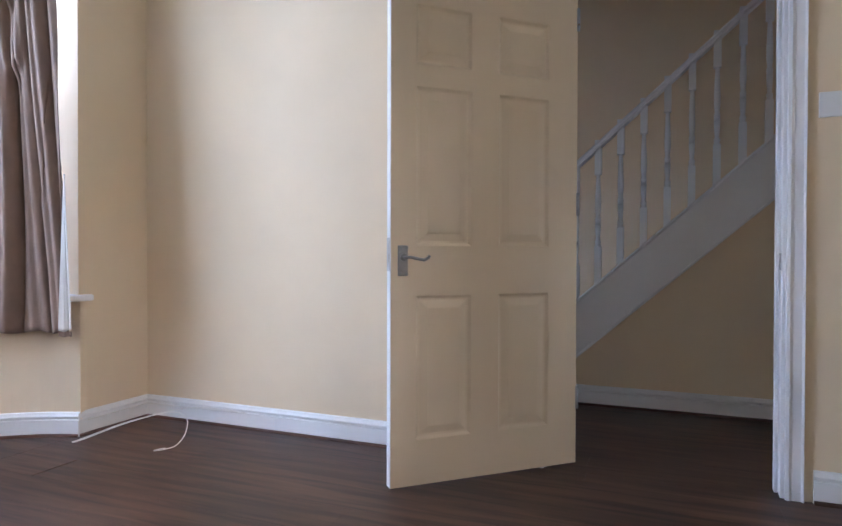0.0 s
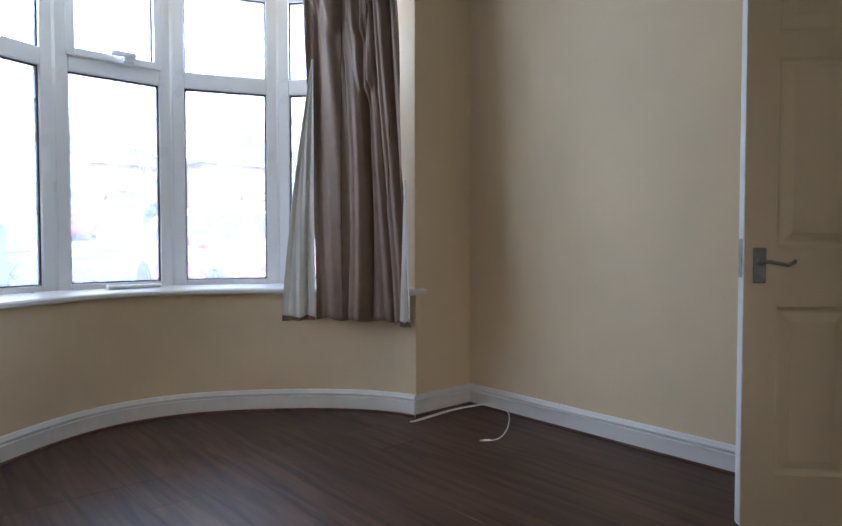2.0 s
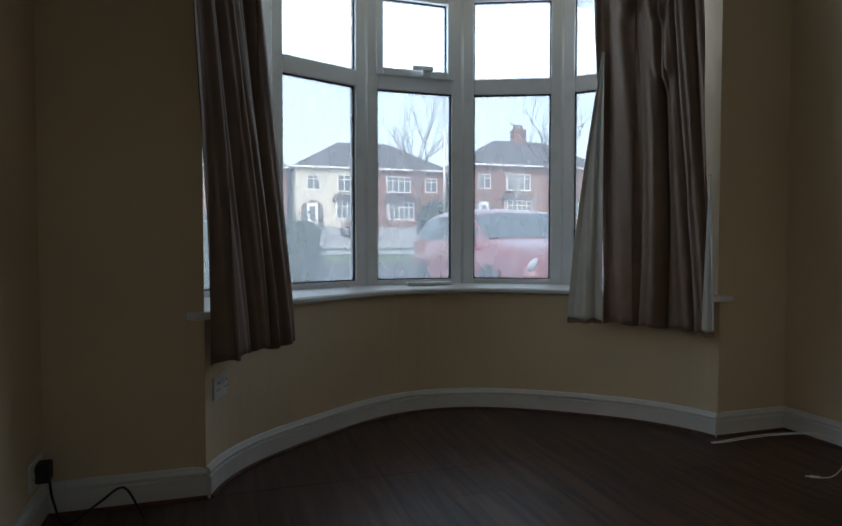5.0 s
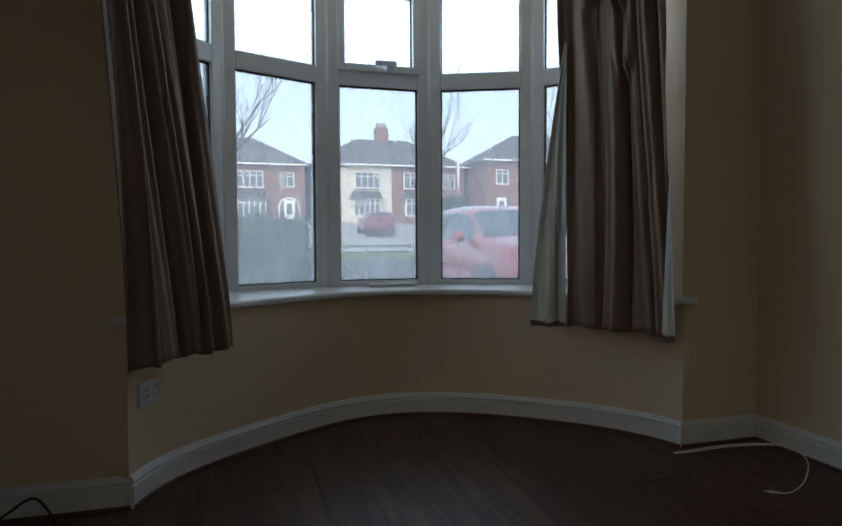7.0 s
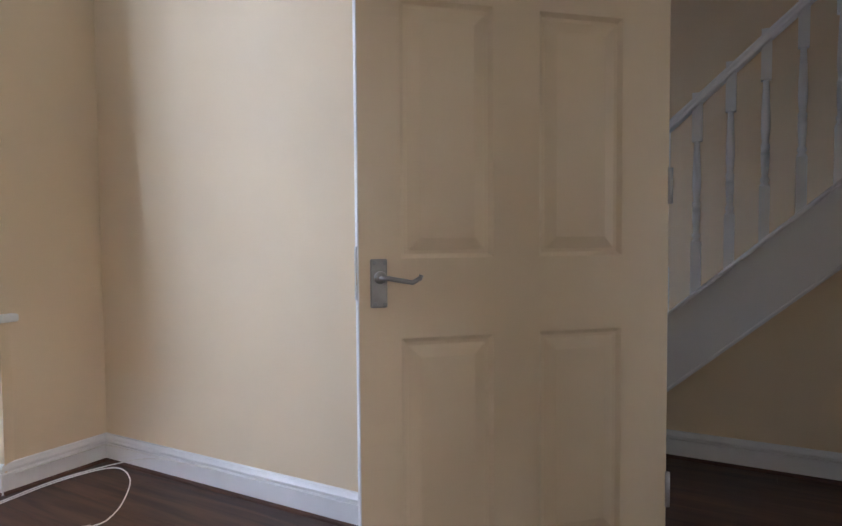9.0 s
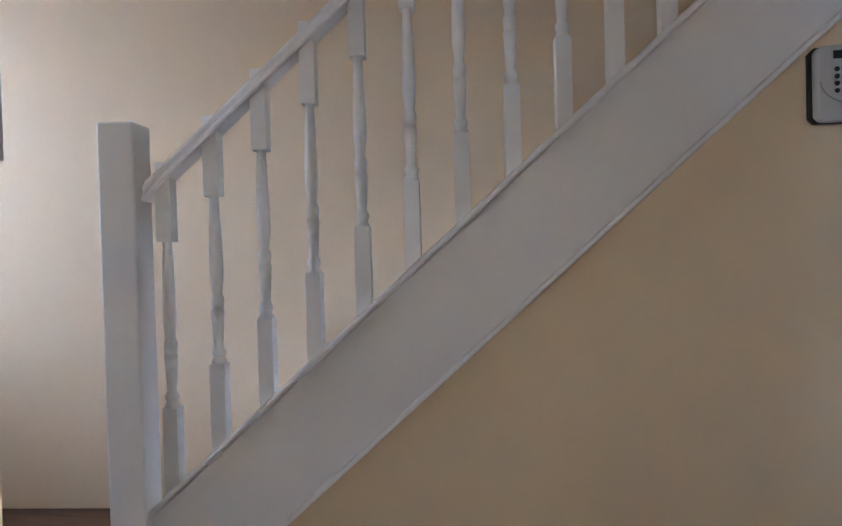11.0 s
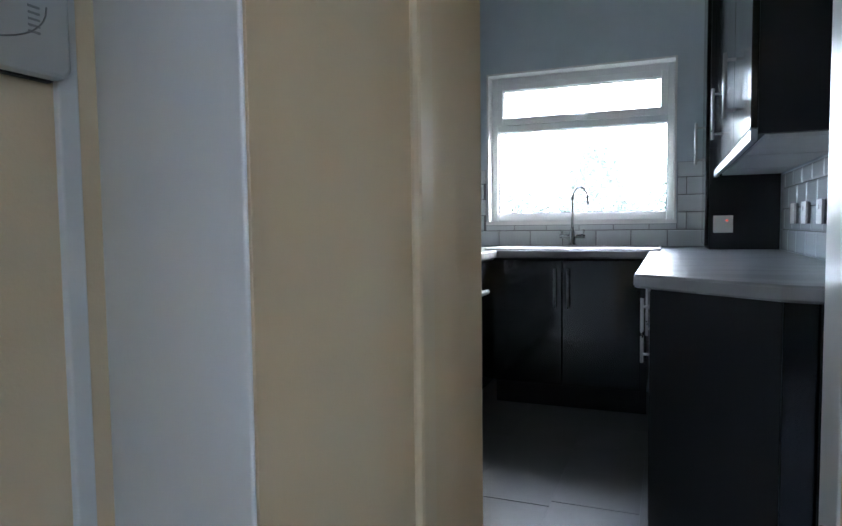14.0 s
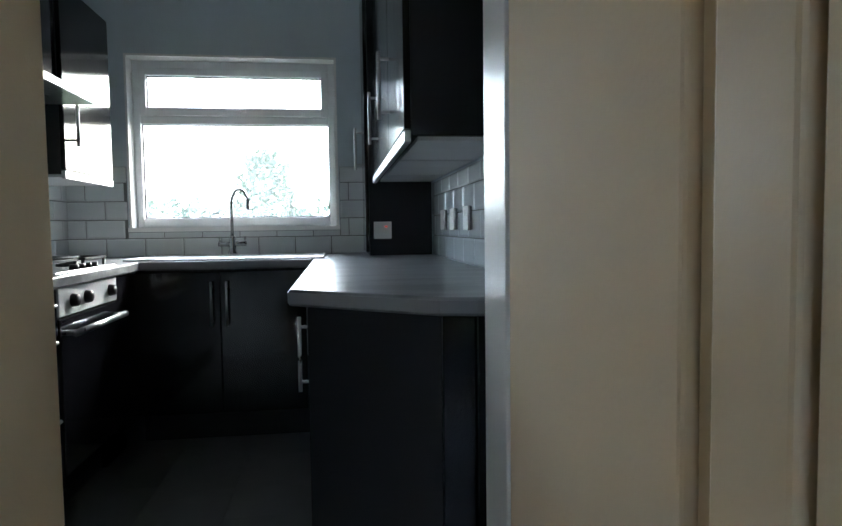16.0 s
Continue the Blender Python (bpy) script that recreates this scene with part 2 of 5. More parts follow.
def tube(pts, r, seg=8, bm=None, taper=None):
    """A round rod along points; taper: the radius at its end."""
    bm = bm or bmesh.new()
    pts = [Vector(p) for p in pts]
    rings, up = [], Vector((0.31, 0.17, 0.93))
    for i, p in enumerate(pts):
        d = (pts[min(i + 1, len(pts) - 1)] - pts[max(i - 1, 0)]).normalized()
        u = d.cross(up)
        if u.length < 0.05:
            u = d.cross(Vector((1, 0, 0)))
        u.normalize()
        w = d.cross(u)
        rr = r if taper is None else r + (taper - r) * i / (len(pts) - 1)
        rings.append([bm.verts.new(p + (u * math.cos(2 * math.pi * k / seg) + w * math.sin(2 * math.pi * k / seg)) * rr) for k in range(seg)])
    for a, b in zip(rings, rings[1:]):
        for i in range(seg):
            j = (i + 1) % seg
            bm.faces.new((a[i], a[j], b[j], b[i]))
    bm.faces.new(rings[0][::-1]), bm.faces.new(rings[-1])
    return bm


def sweep(path, prof, closed=False):
    """A moulding: the profile (out, up) carried along a path of (x, y, out direction) rows."""
    bm = bmesh.new()
    rings = [[bm.verts.new((x + nx * o, y + ny * o, z)) for o, z in prof] for x, y, nx, ny in path]
    k = len(prof)
    for a, b in zip(rings, rings[1:]):
        for i in range(k):
            j = (i + 1) % k
            bm.faces.new((a[i], a[j], b[j], b[i]))
    bm.faces.new(rings[0][::-1]), bm.faces.new(rings[-1])
    return bm


def structure(name, bm, material, label, category="wall", bevel=0.0, smooth=False):
    return tagged(finish(name, bm, material, None, "", smooth, bevel), label, category, "", "structure")


def bay_in(angle):
    """The inner face of the bay wall, a little flatter towards its shoulders."""
    return BR - (0.055 if angle > 0 else 0.080) * math.sin(math.pi * min(abs(angle) / 74.4, 1)) ** 2


def bay(angle, r):
    """A point of the bay: 0 looks to the street, positive towards the hall."""
    a = radians(angle)
    return BC[0] - r * math.cos(a), BC[1] + r * math.sin(a)

# ---- lounge shell ----
A1 = 74.3
ARC = [-A1 + 2 * A1 * i / 48 for i in range(49)]
SILL, HEAD = 0.635, 2.36


def arc_wall(z0, z1, r0, r1, arc):
    bm = bmesh.new()
    rings = []
    for a in arc:
        (x0, y0), (x1, y1) = bay(a, bay_in(a)), bay(a, r1)
        rings.append([bm.verts.new(p) for p in ((x0, y0, z0), (x1, y1, z0), (x1, y1, z1), (x0, y0, z1))])
    for a, b in zip(rings, rings[1:]):
        for i in range(4):
            j = (i + 1) % 4
            bm.faces.new((a[i], a[j], b[j], b[i]))
    bm.faces.new(rings[0][::-1]), bm.faces.new(rings[-1])
    return bm


structure("floor", boxes((-4.3, LY - 0.1, -0.12, RX + 0.1, LH, -0.012), (FX, LH, -0.12, 1.25, PY + 0.1, -0.012)),
          M_BEAD, "dark underlay beneath laminate boards", "floor")
structure("floor_kitchen", boxes((1.25, KR - 0.1, -0.12, KX + 0.3, KL + 0.1, -0.012)), M_GROUT, "grey screed under kitchen vinyl tiles", "floor")
structure("ceiling", boxes((-4.4, LY - 0.1, CEIL, RX + 0.1, LH, CEIL + 0.12), (FX, LH, CEIL, 1.25, HY - 0.05, CEIL + 0.12)),
          M_CEIL, "plain white painted ceiling", "ceiling")
structure("ceiling_kitchen", boxes((1.0, KR - 0.1, CEIL + 0.003, KX + 0.3, KL + 0.1, CEIL + 0.12)), M_CEIL, "plain white kitchen ceiling", "ceiling")
structure("wall_hall", boxes((FX - 0.3, LW, -0.01, DX0 - 0.03, LH, CEIL), (DX1 + 0.03, LW, -0.01, 1.3, LH, CEIL), (DX0 - 0.03, LW, 2.03, DX1 + 0.03, LH, CEIL)),
          M_WALL, "magnolia painted plaster wall with doorway")
Y0, Y1 = 2 * BC[1] - 2.632, 2.632
structure("wall_front_hall_side", prism([(FX, Y1), (FX, LW), (-3.62, LW), (-3.56, 2.80), (-3.42, 2.745)], CEIL + 0.01, Matrix.Translation((0, 0, -0.01))), M_WALL, "magnolia painted plaster wall beside bay")
structure("wall_front_far_side", prism([(FX, Y0), (-3.42, 0.275), (-3.56, 0.22), (-3.62, LY - 0.1), (FX, LY - 0.1)], CEIL + 0.01, Matrix.Translation((0, 0, -0.01))), M_WALL, "magnolia painted plaster wall beside bay")
structure("wall_chimney_side", boxes((FX - 0.3, LY - 0.2, -0.01, RX + 0.1, LY, CEIL)), M_WALL, "magnolia painted plaster wall")
# The gap holds an added rear window, unseen, that brightens the lounge.
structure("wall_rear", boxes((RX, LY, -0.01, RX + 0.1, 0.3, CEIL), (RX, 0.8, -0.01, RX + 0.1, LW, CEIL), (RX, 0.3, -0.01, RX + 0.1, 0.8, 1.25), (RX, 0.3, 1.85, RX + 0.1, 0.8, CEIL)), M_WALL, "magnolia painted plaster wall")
structure("wall_bay", arc_wall(-0.01, SILL - 0.005, BR, GR + 0.06, ARC), M_WALL, "curved magnolia wall below bay window", smooth=False)
structure("wall_bay_head", arc_wall(HEAD, CEIL + 0.1, BR, GR + 0.06, ARC), M_WALL, "curved magnolia wall above bay window")

# Skirtings: a moulded top, and a dark bead along the floor.
SK = [(0, 0), (0.017, 0), (0.017, 0.076), (0.009, 0.079), (0.009, 0.083), (0.017, 0.087), (0.018, 0.094), (0.013, 0.101), (0.009, 0.110), (0, 0.113)]
BEAD = [(0.016, -0.005), (0.028, -0.005), (0.026, 0.008), (0.016, 0.013)]


def skirting(name, path):
    structure(name, sweep(path, SK), M_TRIM, "white gloss moulded skirting board", "skirting")
    structure("floor_bead", sweep(path, BEAD), M_BEAD, "dark wood floor edge bead", "trim")


inw = []
for a in ARC:
    x, y = bay(a, bay_in(a))
    ra = radians(a)
    inw.append((x, y, math.cos(ra), -math.sin(ra)))
skirting("baseboard_bay", inw)
YR = 2.625
skirting("baseboard_front", [(FX, YR - 0.0, 1, -0.2), (FX, LW - 0.0, 1, -1)])
skirting("baseboard_hall_wall", [(FX, LW, 1, -1), (DX0 - 0.10, LW, 0, -1)])
skirting("baseboard_hall_wall_rear", [(DX1 + 0.10, LW, 0, -1), (RX, LW, -1, -1)])
skirting("baseboard_far", [(FX, LY, 1, 1), (FX, Y0, 1, 0.2)])
skirting("baseboard_chimney_side", [(RX, LY, -1, 1), (FX, LY, 1, 1)])

# Bay window: five flat lights round the bay.
SKY_W = 0.6
FACETS = [(-57 + 22.8 * i, -34.2 + 22.8 * i) for i in range(5)]


def light_frame(w, h, z_split, opener):
    """A window light: frame members as (x0, z0, x1, z1) in its own plane."""
    s = 0.072
    rails = [(0, 0, s, h), (w - s, 0, w, h), (s, 0, w - s, 0.055), (s, h - 0.06, w - s, h), (s, z_split - 0.044, w - s, z_split + 0.044)]
    return s, rails


for i, (a0, a1) in enumerate(FACETS):
    (xa, ya), (xb, yb) = bay(a0, GR), bay(a1, GR)
    w = math.hypot(xb - xa, yb - ya)
    ang = math.degrees(math.atan2(yb - ya, xb - xa))
    h = HEAD - SILL
    win = thing("window_%d" % (i + 1), "white upvc bay window light with clear panes", "window", (xa, ya, SILL), ang, "bay window lights", "structure")
    z_split = 1.808 - SILL
    s, rails = light_frame(w, h, z_split, i == 2)
    bm = bmesh.new()
    for x0, z0, x1, z1 in rails:
        t = boxes((x0, -0.03, z0, x1, 0.035, z1))
        me = bpy.data.meshes.new("tmp")
        t.to_mesh(me)
        t.free()
        bm.from_mesh(me)
        bpy.data.meshes.remove(me)
    part("window_frame", bm, M_UPVC, win, "white upvc frame", bevel=0.006)
    for name, z0, z1 in (("lower", 0.055, z_split - 0.044), ("upper", z_split + 0.044, h - 0.06)):
        inset = 0.0
        if name == "upper" and i == 2:
            sash = boxes((s - 0.01, -0.045, z0 - 0.01, s + 0.03, 0.0, z1 + 0.01), (w - s - 0.03, -0.045, z0 - 0.01, w - s + 0.01, 0.0, z1 + 0.01),
                         (s + 0.03, -0.045, z0 - 0.01, w - s - 0.03, 0.0, z0 + 0.03), (s + 0.03, -0.045, z1 - 0.03, w - s - 0.03, 0.0, z1 + 0.01))
            part("opening_sash", sash, M_UPVC, win, "white top-hung opening sash", bevel=0.005)
            hd = boxes((w / 2 - 0.03, -0.088, z0 + 0.020, w / 2 + 0.09, -0.066, z0 + 0.044), (w / 2 + 0.035, -0.070, z0 - 0.004, w / 2 + 0.085, -0.044, z0 + 0.050))
            part("window_handle", hd, M_UPVC, win, "white plastic window handle", bevel=0.005)
            inset = 0.03
        gx0, gx1, gz0, gz1 = s + inset, w - s - inset, z0 + inset, z1 - inset
        g = 0.006
        part("gasket", boxes((gx0, -0.012, gz0, gx0 + g, 0.012, gz1), (gx1 - g, -0.012, gz0, gx1, 0.012, gz1), (gx0 + g, -0.012, gz0, gx1 - g, 0.012, gz0 + g),
                             (gx0 + g, -0.012, gz1 - g, gx1 - g, 0.012, gz1)), M_GASKET, win)
        p = part("pane", boxes((gx0 + 0.001, -0.003, gz0 + 0.001, gx1 - 0.001, 0.003, gz1 - 0.001)), M_GLASS, win, "slightly dusty clear glass with glare haze added")
        p.visible_shadow = False
        if name == "upper":
            mx, my = (xa + xb) / 2, (ya + yb) / 2
            ra = radians((a0 + a1) / 2)
            sky_lamp((mx - 0.05 * math.cos(ra), my + 0.05 * math.sin(ra), SILL + (gz0 + gz1) / 2), ang + 180, gx1 - gx0 - 0.01, gz1 - gz0 - 0.01, SKY_W)

# Corner posts between the lights and the reveals at both ends of the bay.
for i in range(6):
    a = -57 + 22.8 * i
    x, y = bay(a, GR - 0.004)
    p = lathe([(0.030, SILL), (0.030, HEAD)], 12, Matrix.Translation((x, y, 0)))
    structure("window_post", p, M_UPVC, "white upvc coupling post between window lights", "window post", smooth=True)

# Sill board: follows the bay, with a rounded nose and a horn at each end.
sill_arc = [-71 + 142 * i / 48 for i in range(49)]
bm = bmesh.new()
rings = []
for a in sill_arc:
    ring = []
    for r, z in ((GR - 0.03, 0.63), (bay_in(a) - 0.020, 0.63), (bay_in(a) - 0.030, 0.638), (bay_in(a) - 0.030, 0.652), (bay_in(a) - 0.020, 0.660), (GR - 0.03, 0.662)):
        x, y = bay(a, r)
        ring.append(bm.verts.new((x, y, z)))
    rings.append(ring)
for a, b in zip(rings, rings[1:]):
    for k in range(6):
        bm.faces.new((a[k], a[(k + 1) % 6], b[(k + 1) % 6], b[k]))
bm.faces.new(rings[0][::-1]), bm.faces.new(rings[-1])
structure("window_sill", bm, M_TRIM, "white painted curved window sill board", "window sill")
for y0, y1 in ((2.53, 2.69), (2 * BC[1] - 2.69, 2 * BC[1] - 2.53)):
    structure("window_sill_horn", boxes((FX - 0.12, y0, 0.631, FX + (0.034 if y0 > 2 else 0.008), y1, 0.661)), M_TRIM, "white painted end of window sill", "window sill", bevel=0.008)

# ---- doorway and door between lounge and hall ----
ARCH = [(0, 0), (0.018, 0.004), (0.020, 0.020), (0.014, 0.030), (0.014, 0.052), (0.020, 0.060), (0.008, 0.070), (0, 0.070)]


def architrave(name, x0, x1, z1, y, out, w=0.07, parent=None):
    """Moulded casing round an opening on a wall face at y; out: the way it stands off (+1 or -1)."""
    prof = [(0.0, 0.0), (0.015, 0.002), (0.018, 0.012), (0.012, 0.022), (0.012, 0.050), (0.020, 0.056), (0.020, w), (0.0, w)]
    bm = bmesh.new()
    path = [(x0, 0, -1, 0), (x0, z1, -1, 1), (x1, z1, 1, 1), (x1, 0, 1, 0)]
    rings = [[bm.verts.new((px + dx * o, y + out * d, pz + dz * o)) for d, o in prof] for px, pz, dx, dz in path]
    k = len(prof)
    for a, b in zip(rings, rings[1:]):
        for i in range(k):
            bm.faces.new((a[i], a[(i + 1) % k], b[(i + 1) % k], b[i]))
    bm.faces.new(rings[0][::-1]), bm.faces.new(rings[-1])
    return structure(name, bm, M_TRIM, "white gloss moulded door architrave", "architrave")


architrave("architrave_lounge", DX0 - 0.005, DX1 + 0.012, 2.005, LW, -1, 0.058)
architrave("architrave_hall", DX0 - 0.005, DX1 + 0.012, 2.005, LH, 1)
structure("door_lining", boxes((DX0 - 0.03, LW - 0.001, 0, DX0, LH + 0.001, 2.0), (DX1, LW - 0.001, 0, DX1 + 0.03, LH + 0.001, 2.0), (DX0 - 0.03, LW - 0.001, 2.0, DX1 + 0.03, LH + 0.001, 2.03),
                                (DX0, LW + 0.05, 0, DX0 + 0.012, LW + 0.09, 2.0), (DX1 - 0.012, LW + 0.05, 0, DX1, LW + 0.09, 2.0)),
          M_TRIM, "white gloss door lining with stop", "door lining", bevel=0.003)
structure("latch_keep", boxes((DX1 - 0.004, LW + 0.012, 0.80, DX1 + 0.001, LW + 0.038, 0.86)), M_STEEL, "small steel latch plate on door lining", "latch plate")


def panel_door(w, h, t, panels):
    """A moulded door leaf from x 0 to w with raised panels on both faces."""
    bm = bmesh.new()
    xs = sorted({0, w, *[v for p in panels for v in (p[0], p[2])]})
    zs = sorted({0, h, *[v for p in panels for v in (p[1], p[3])]})
    for side, y in ((-1, -t / 2), (1, t / 2)):
        for i in range(len(xs) - 1):
            for j in range(len(zs) - 1):
                x0, x1, z0, z1 = xs[i], xs[i + 1], zs[j], zs[j + 1]
                if (x0, z0, x1, z1) in panels:
                    # groove down, flat, and the raised field
                    steps = [(0.0, 0.0), (0.010, 0.009), (0.018, 0.010), (0.046, 0.0015)]
                    loops = []
                    for o, d in steps:
                        yy = y - side * d
                        loops.append([bm.verts.new(p) for p in ((x0 + o, yy, z0 + o), (x1 - o, yy, z0 + o), (x1 - o, yy, z1 - o), (x0 + o, yy, z1 - o))])
                    for a, b in zip(loops, loops[1:]):
                        for k in range(4):
                            bm.faces.new((a[k], a[(k + 1) % 4], b[(k + 1) % 4], b[k]))
                    bm.faces.new(loops[-1])
                else:
                    bm.faces.new([bm.verts.new(p) for p in ((x0, y, z0), (x1, y, z0), (x1, y, z1), (x0, y, z1))])
    for (xa, za), (xb, zb) in (((0, 0), (w, 0)), ((w, 0), (w, h)), ((w, h), (0, h)), ((0, h), (0, 0))):
        bm.faces.new([bm.verts.new(p) for p in ((xa, -t / 2, za), (xb, -t / 2, zb), (xb, t / 2, zb), (xa, t / 2, za))])
    bmesh.ops.remove_doubles(bm, verts=bm.verts, dist=0.0004)
    return bm


DH = 1.965
ROWS = [(0.165, 0.690), (0.872, 1.450), (1.530, 1.745)]
# Leaf: x 0 is its free edge, DW its hinge edge.
FREE, HINGE = Vector((-1.325, 2.575)), Vector((-0.757, 3.127))
dang = math.degrees(math.atan2(HINGE.y - FREE.y, HINGE.x - FREE.x))
door = thing("door_1", "ivory six-panel moulded door standing half open", "door", (FREE.x, FREE.y, 0.012), dang, "", "structure")
DW = (HINGE - FREE).length
P = [(0.095, 0.318), (0.435, 0.658)]
PANELS = {(x0, z0, x1, z1) for x0, x1 in P for z0, z1 in ROWS}
part("door_leaf", panel_door(DW, DH, 0.036, PANELS), M_DOOR, door)
part("door_edge", boxes((-0.003, -0.0175, 0.001, -0.0005, 0.0175, DH - 0.001)), M_TRIM, door, "white painted leading edge")
part("latch_plate", boxes((-0.006, -0.011, 0.78, -0.0028, 0.011, 0.90)), M_STEEL, door, "steel latch plate")
lock = part("handle_plate", boxes((0.024, -0.026, 0.763, 0.062, -0.0178, 0.872)), M_PEWTER, door, "dull chrome lever lock plate", bevel=0.003)
part("lever", tube([(0.046, -0.026, 0.830), (0.046, -0.052, 0.830), (0.060, -0.058, 0.830), (0.090, -0.058, 0.824), (0.112, -0.057, 0.820), (0.130, -0.055, 0.829), (0.133, -0.055, 0.836)], 0.0055, 10), M_PEWTER, lock, "curved dull chrome lever", smooth=True)
part("lever_rose", lathe([(0.015, 0), (0.014, 0.006), (0.010, 0.012)], 16, pose(0.046, -0.026, 0.830, 90)), M_PEWTER, lock, smooth=True)
for sx in (0.034, 0.057):
    for sz in (0.771, 0.864):
        part("screw", lathe([(0.0050, 0), (0.0042, 0.0012)], 10, pose(sx, -0.026, sz, 90)), M_GREYLINE, lock)
for hz in (0.22, 1.00, 1.74):
    part("hinge", lathe([(0.006, hz), (0.006, hz + 0.09)], 10, Matrix.Translation((DW + 0.002, -0.022, 0))), M_STEEL, door, smooth=True)

# ---- hall and stairs ----
SLOPE = 0.883
SX, SZ = -0.905, 0.574  # top edge of the string at the first baluster seen


def string_z(x):
    return SZ + (x - SX) * SLOPE


X0 = SX - (SZ - 0.30) / SLOPE   # foot of the string
XU = SX - (SZ - 0.318) / SLOPE  # where the wall under the stairs begins
structure("wall_spandrel", prism([(XU, -0.01), (0.705, -0.01), (0.705, string_z(0.705) - 0.308), (XU, 0.0)], 0.06, pose(0, HY + 0.06, 0, 90)),
          M_WALL, "magnolia wall beneath the staircase")
structure("wall_party", boxes((FX - 0.3, PY, -0.01, 2.2, PY + 0.1, 4.9)), M_WALL, "magnolia painted stairwell wall")
# Openings for an unseen front door and an added side window that light the hall.
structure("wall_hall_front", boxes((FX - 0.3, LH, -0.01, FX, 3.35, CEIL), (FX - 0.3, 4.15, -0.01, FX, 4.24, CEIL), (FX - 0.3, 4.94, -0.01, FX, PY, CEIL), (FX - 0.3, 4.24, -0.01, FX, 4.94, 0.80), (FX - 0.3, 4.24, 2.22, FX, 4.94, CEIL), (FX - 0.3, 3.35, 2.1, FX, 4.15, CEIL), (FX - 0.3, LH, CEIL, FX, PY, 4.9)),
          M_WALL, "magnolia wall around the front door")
structure("wall_stairwell_end", boxes((2.1, HY - 0.1, 2.62, 2.2, PY, 4.9)), M_WALL, "magnolia stairwell end wall")
structure("wall_stairwell_side", boxes((FX, HY - 0.15, CEIL + 0.12, 2.2, HY - 0.05, 4.9)), M_WALL, "magnolia upper landing wall")
structure("ceiling_stairwell", boxes((FX - 0.3, HY - 0.15, 4.9, 2.2, PY + 0.1, 5.0)), M_CEIL, "white stairwell ceiling", "ceiling")
skirting("baseboard_under_stairs", [(-1.75, HY, 0, -1), (0.625, HY, 0, -1)])
skirting("baseboard_hall_side", [(-0.87, LH, 0, 1), (FX, LH, 0, 1)])
# Front door out of view, put in with a pane to let light into the hall.
fd = thing("unseen_front_door", "unseen front door, its glass pane added to light the hall", "door", (FX - 0.15, 3.35, 0), 90, "", "structure")
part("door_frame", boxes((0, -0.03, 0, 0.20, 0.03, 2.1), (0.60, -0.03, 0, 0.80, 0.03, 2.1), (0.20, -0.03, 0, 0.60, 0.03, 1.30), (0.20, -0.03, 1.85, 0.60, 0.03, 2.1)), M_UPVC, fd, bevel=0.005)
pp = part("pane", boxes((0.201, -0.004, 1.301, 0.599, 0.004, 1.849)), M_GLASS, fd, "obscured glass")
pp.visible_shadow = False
# Added side window, never in view: daylight for the stairwell wall and balusters.
hw = thing("window_7", "unseen upvc side window added to light the stairs", "window", (FX - 0.15, 4.24, 0.80), 90, "", "structure")
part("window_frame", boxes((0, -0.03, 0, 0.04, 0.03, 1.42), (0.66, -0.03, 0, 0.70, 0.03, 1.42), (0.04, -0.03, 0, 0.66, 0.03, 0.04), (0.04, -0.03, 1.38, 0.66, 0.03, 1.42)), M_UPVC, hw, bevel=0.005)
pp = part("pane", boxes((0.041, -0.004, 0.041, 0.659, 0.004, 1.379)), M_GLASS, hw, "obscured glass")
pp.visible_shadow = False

stairs = thing("staircase", "white painted wooden staircase with turned balusters", "stairs", (0, 0, 0), 0, "", "structure")
GO, RISE = 0.2142, 0.1902
n0 = X0 + 0.02
for k in range(13):
    xk = n0 + GO * k
    part("tread", boxes((xk - 0.02, HY + 0.036, RISE * (k + 1) - 0.025, xk + GO, PY - 0.002, RISE * (k + 1))), M_TRIM, stairs, "white painted tread", bevel=0.004)
    part("riser", boxes((xk, HY + 0.036, RISE * k, xk + 0.012, PY - 0.002, RISE * (k + 1) - 0.026)), M_TRIM, stairs)
XE = 1.6
part("outer_string", prism([(X0, 0.0), (XU, 0.0), (XE, string_z(XE) - 0.318), (XE, string_z(XE)), (X0, string_z(X0))], 0.034, pose(0, HY + 0.030, 0, 90)), M_TRIM, stairs, "white gloss string board", bevel=0.004)
part("string_bead", prism([(XU + 0.03, 0.026), (XE, string_z(XE) - 0.318), (XE, string_z(XE) - 0.298), (XU + 0.01, 0.026)], 0.012, pose(0, HY - 0.004, 0, 90)), M_TRIM, stairs, bevel=0.004)
cap = prism([(X0, string_z(X0) - 0.002), (XE, string_z(XE) - 0.002), (XE, string_z(XE) + 0.020), (X0, string_z(X0) + 0.020)], 0.062, pose(0, HY + 0.044, 0, 90))
part("string_capping", cap, M_TRIM, stairs, "white gloss capping", bevel=0.006)
RH = 0.768


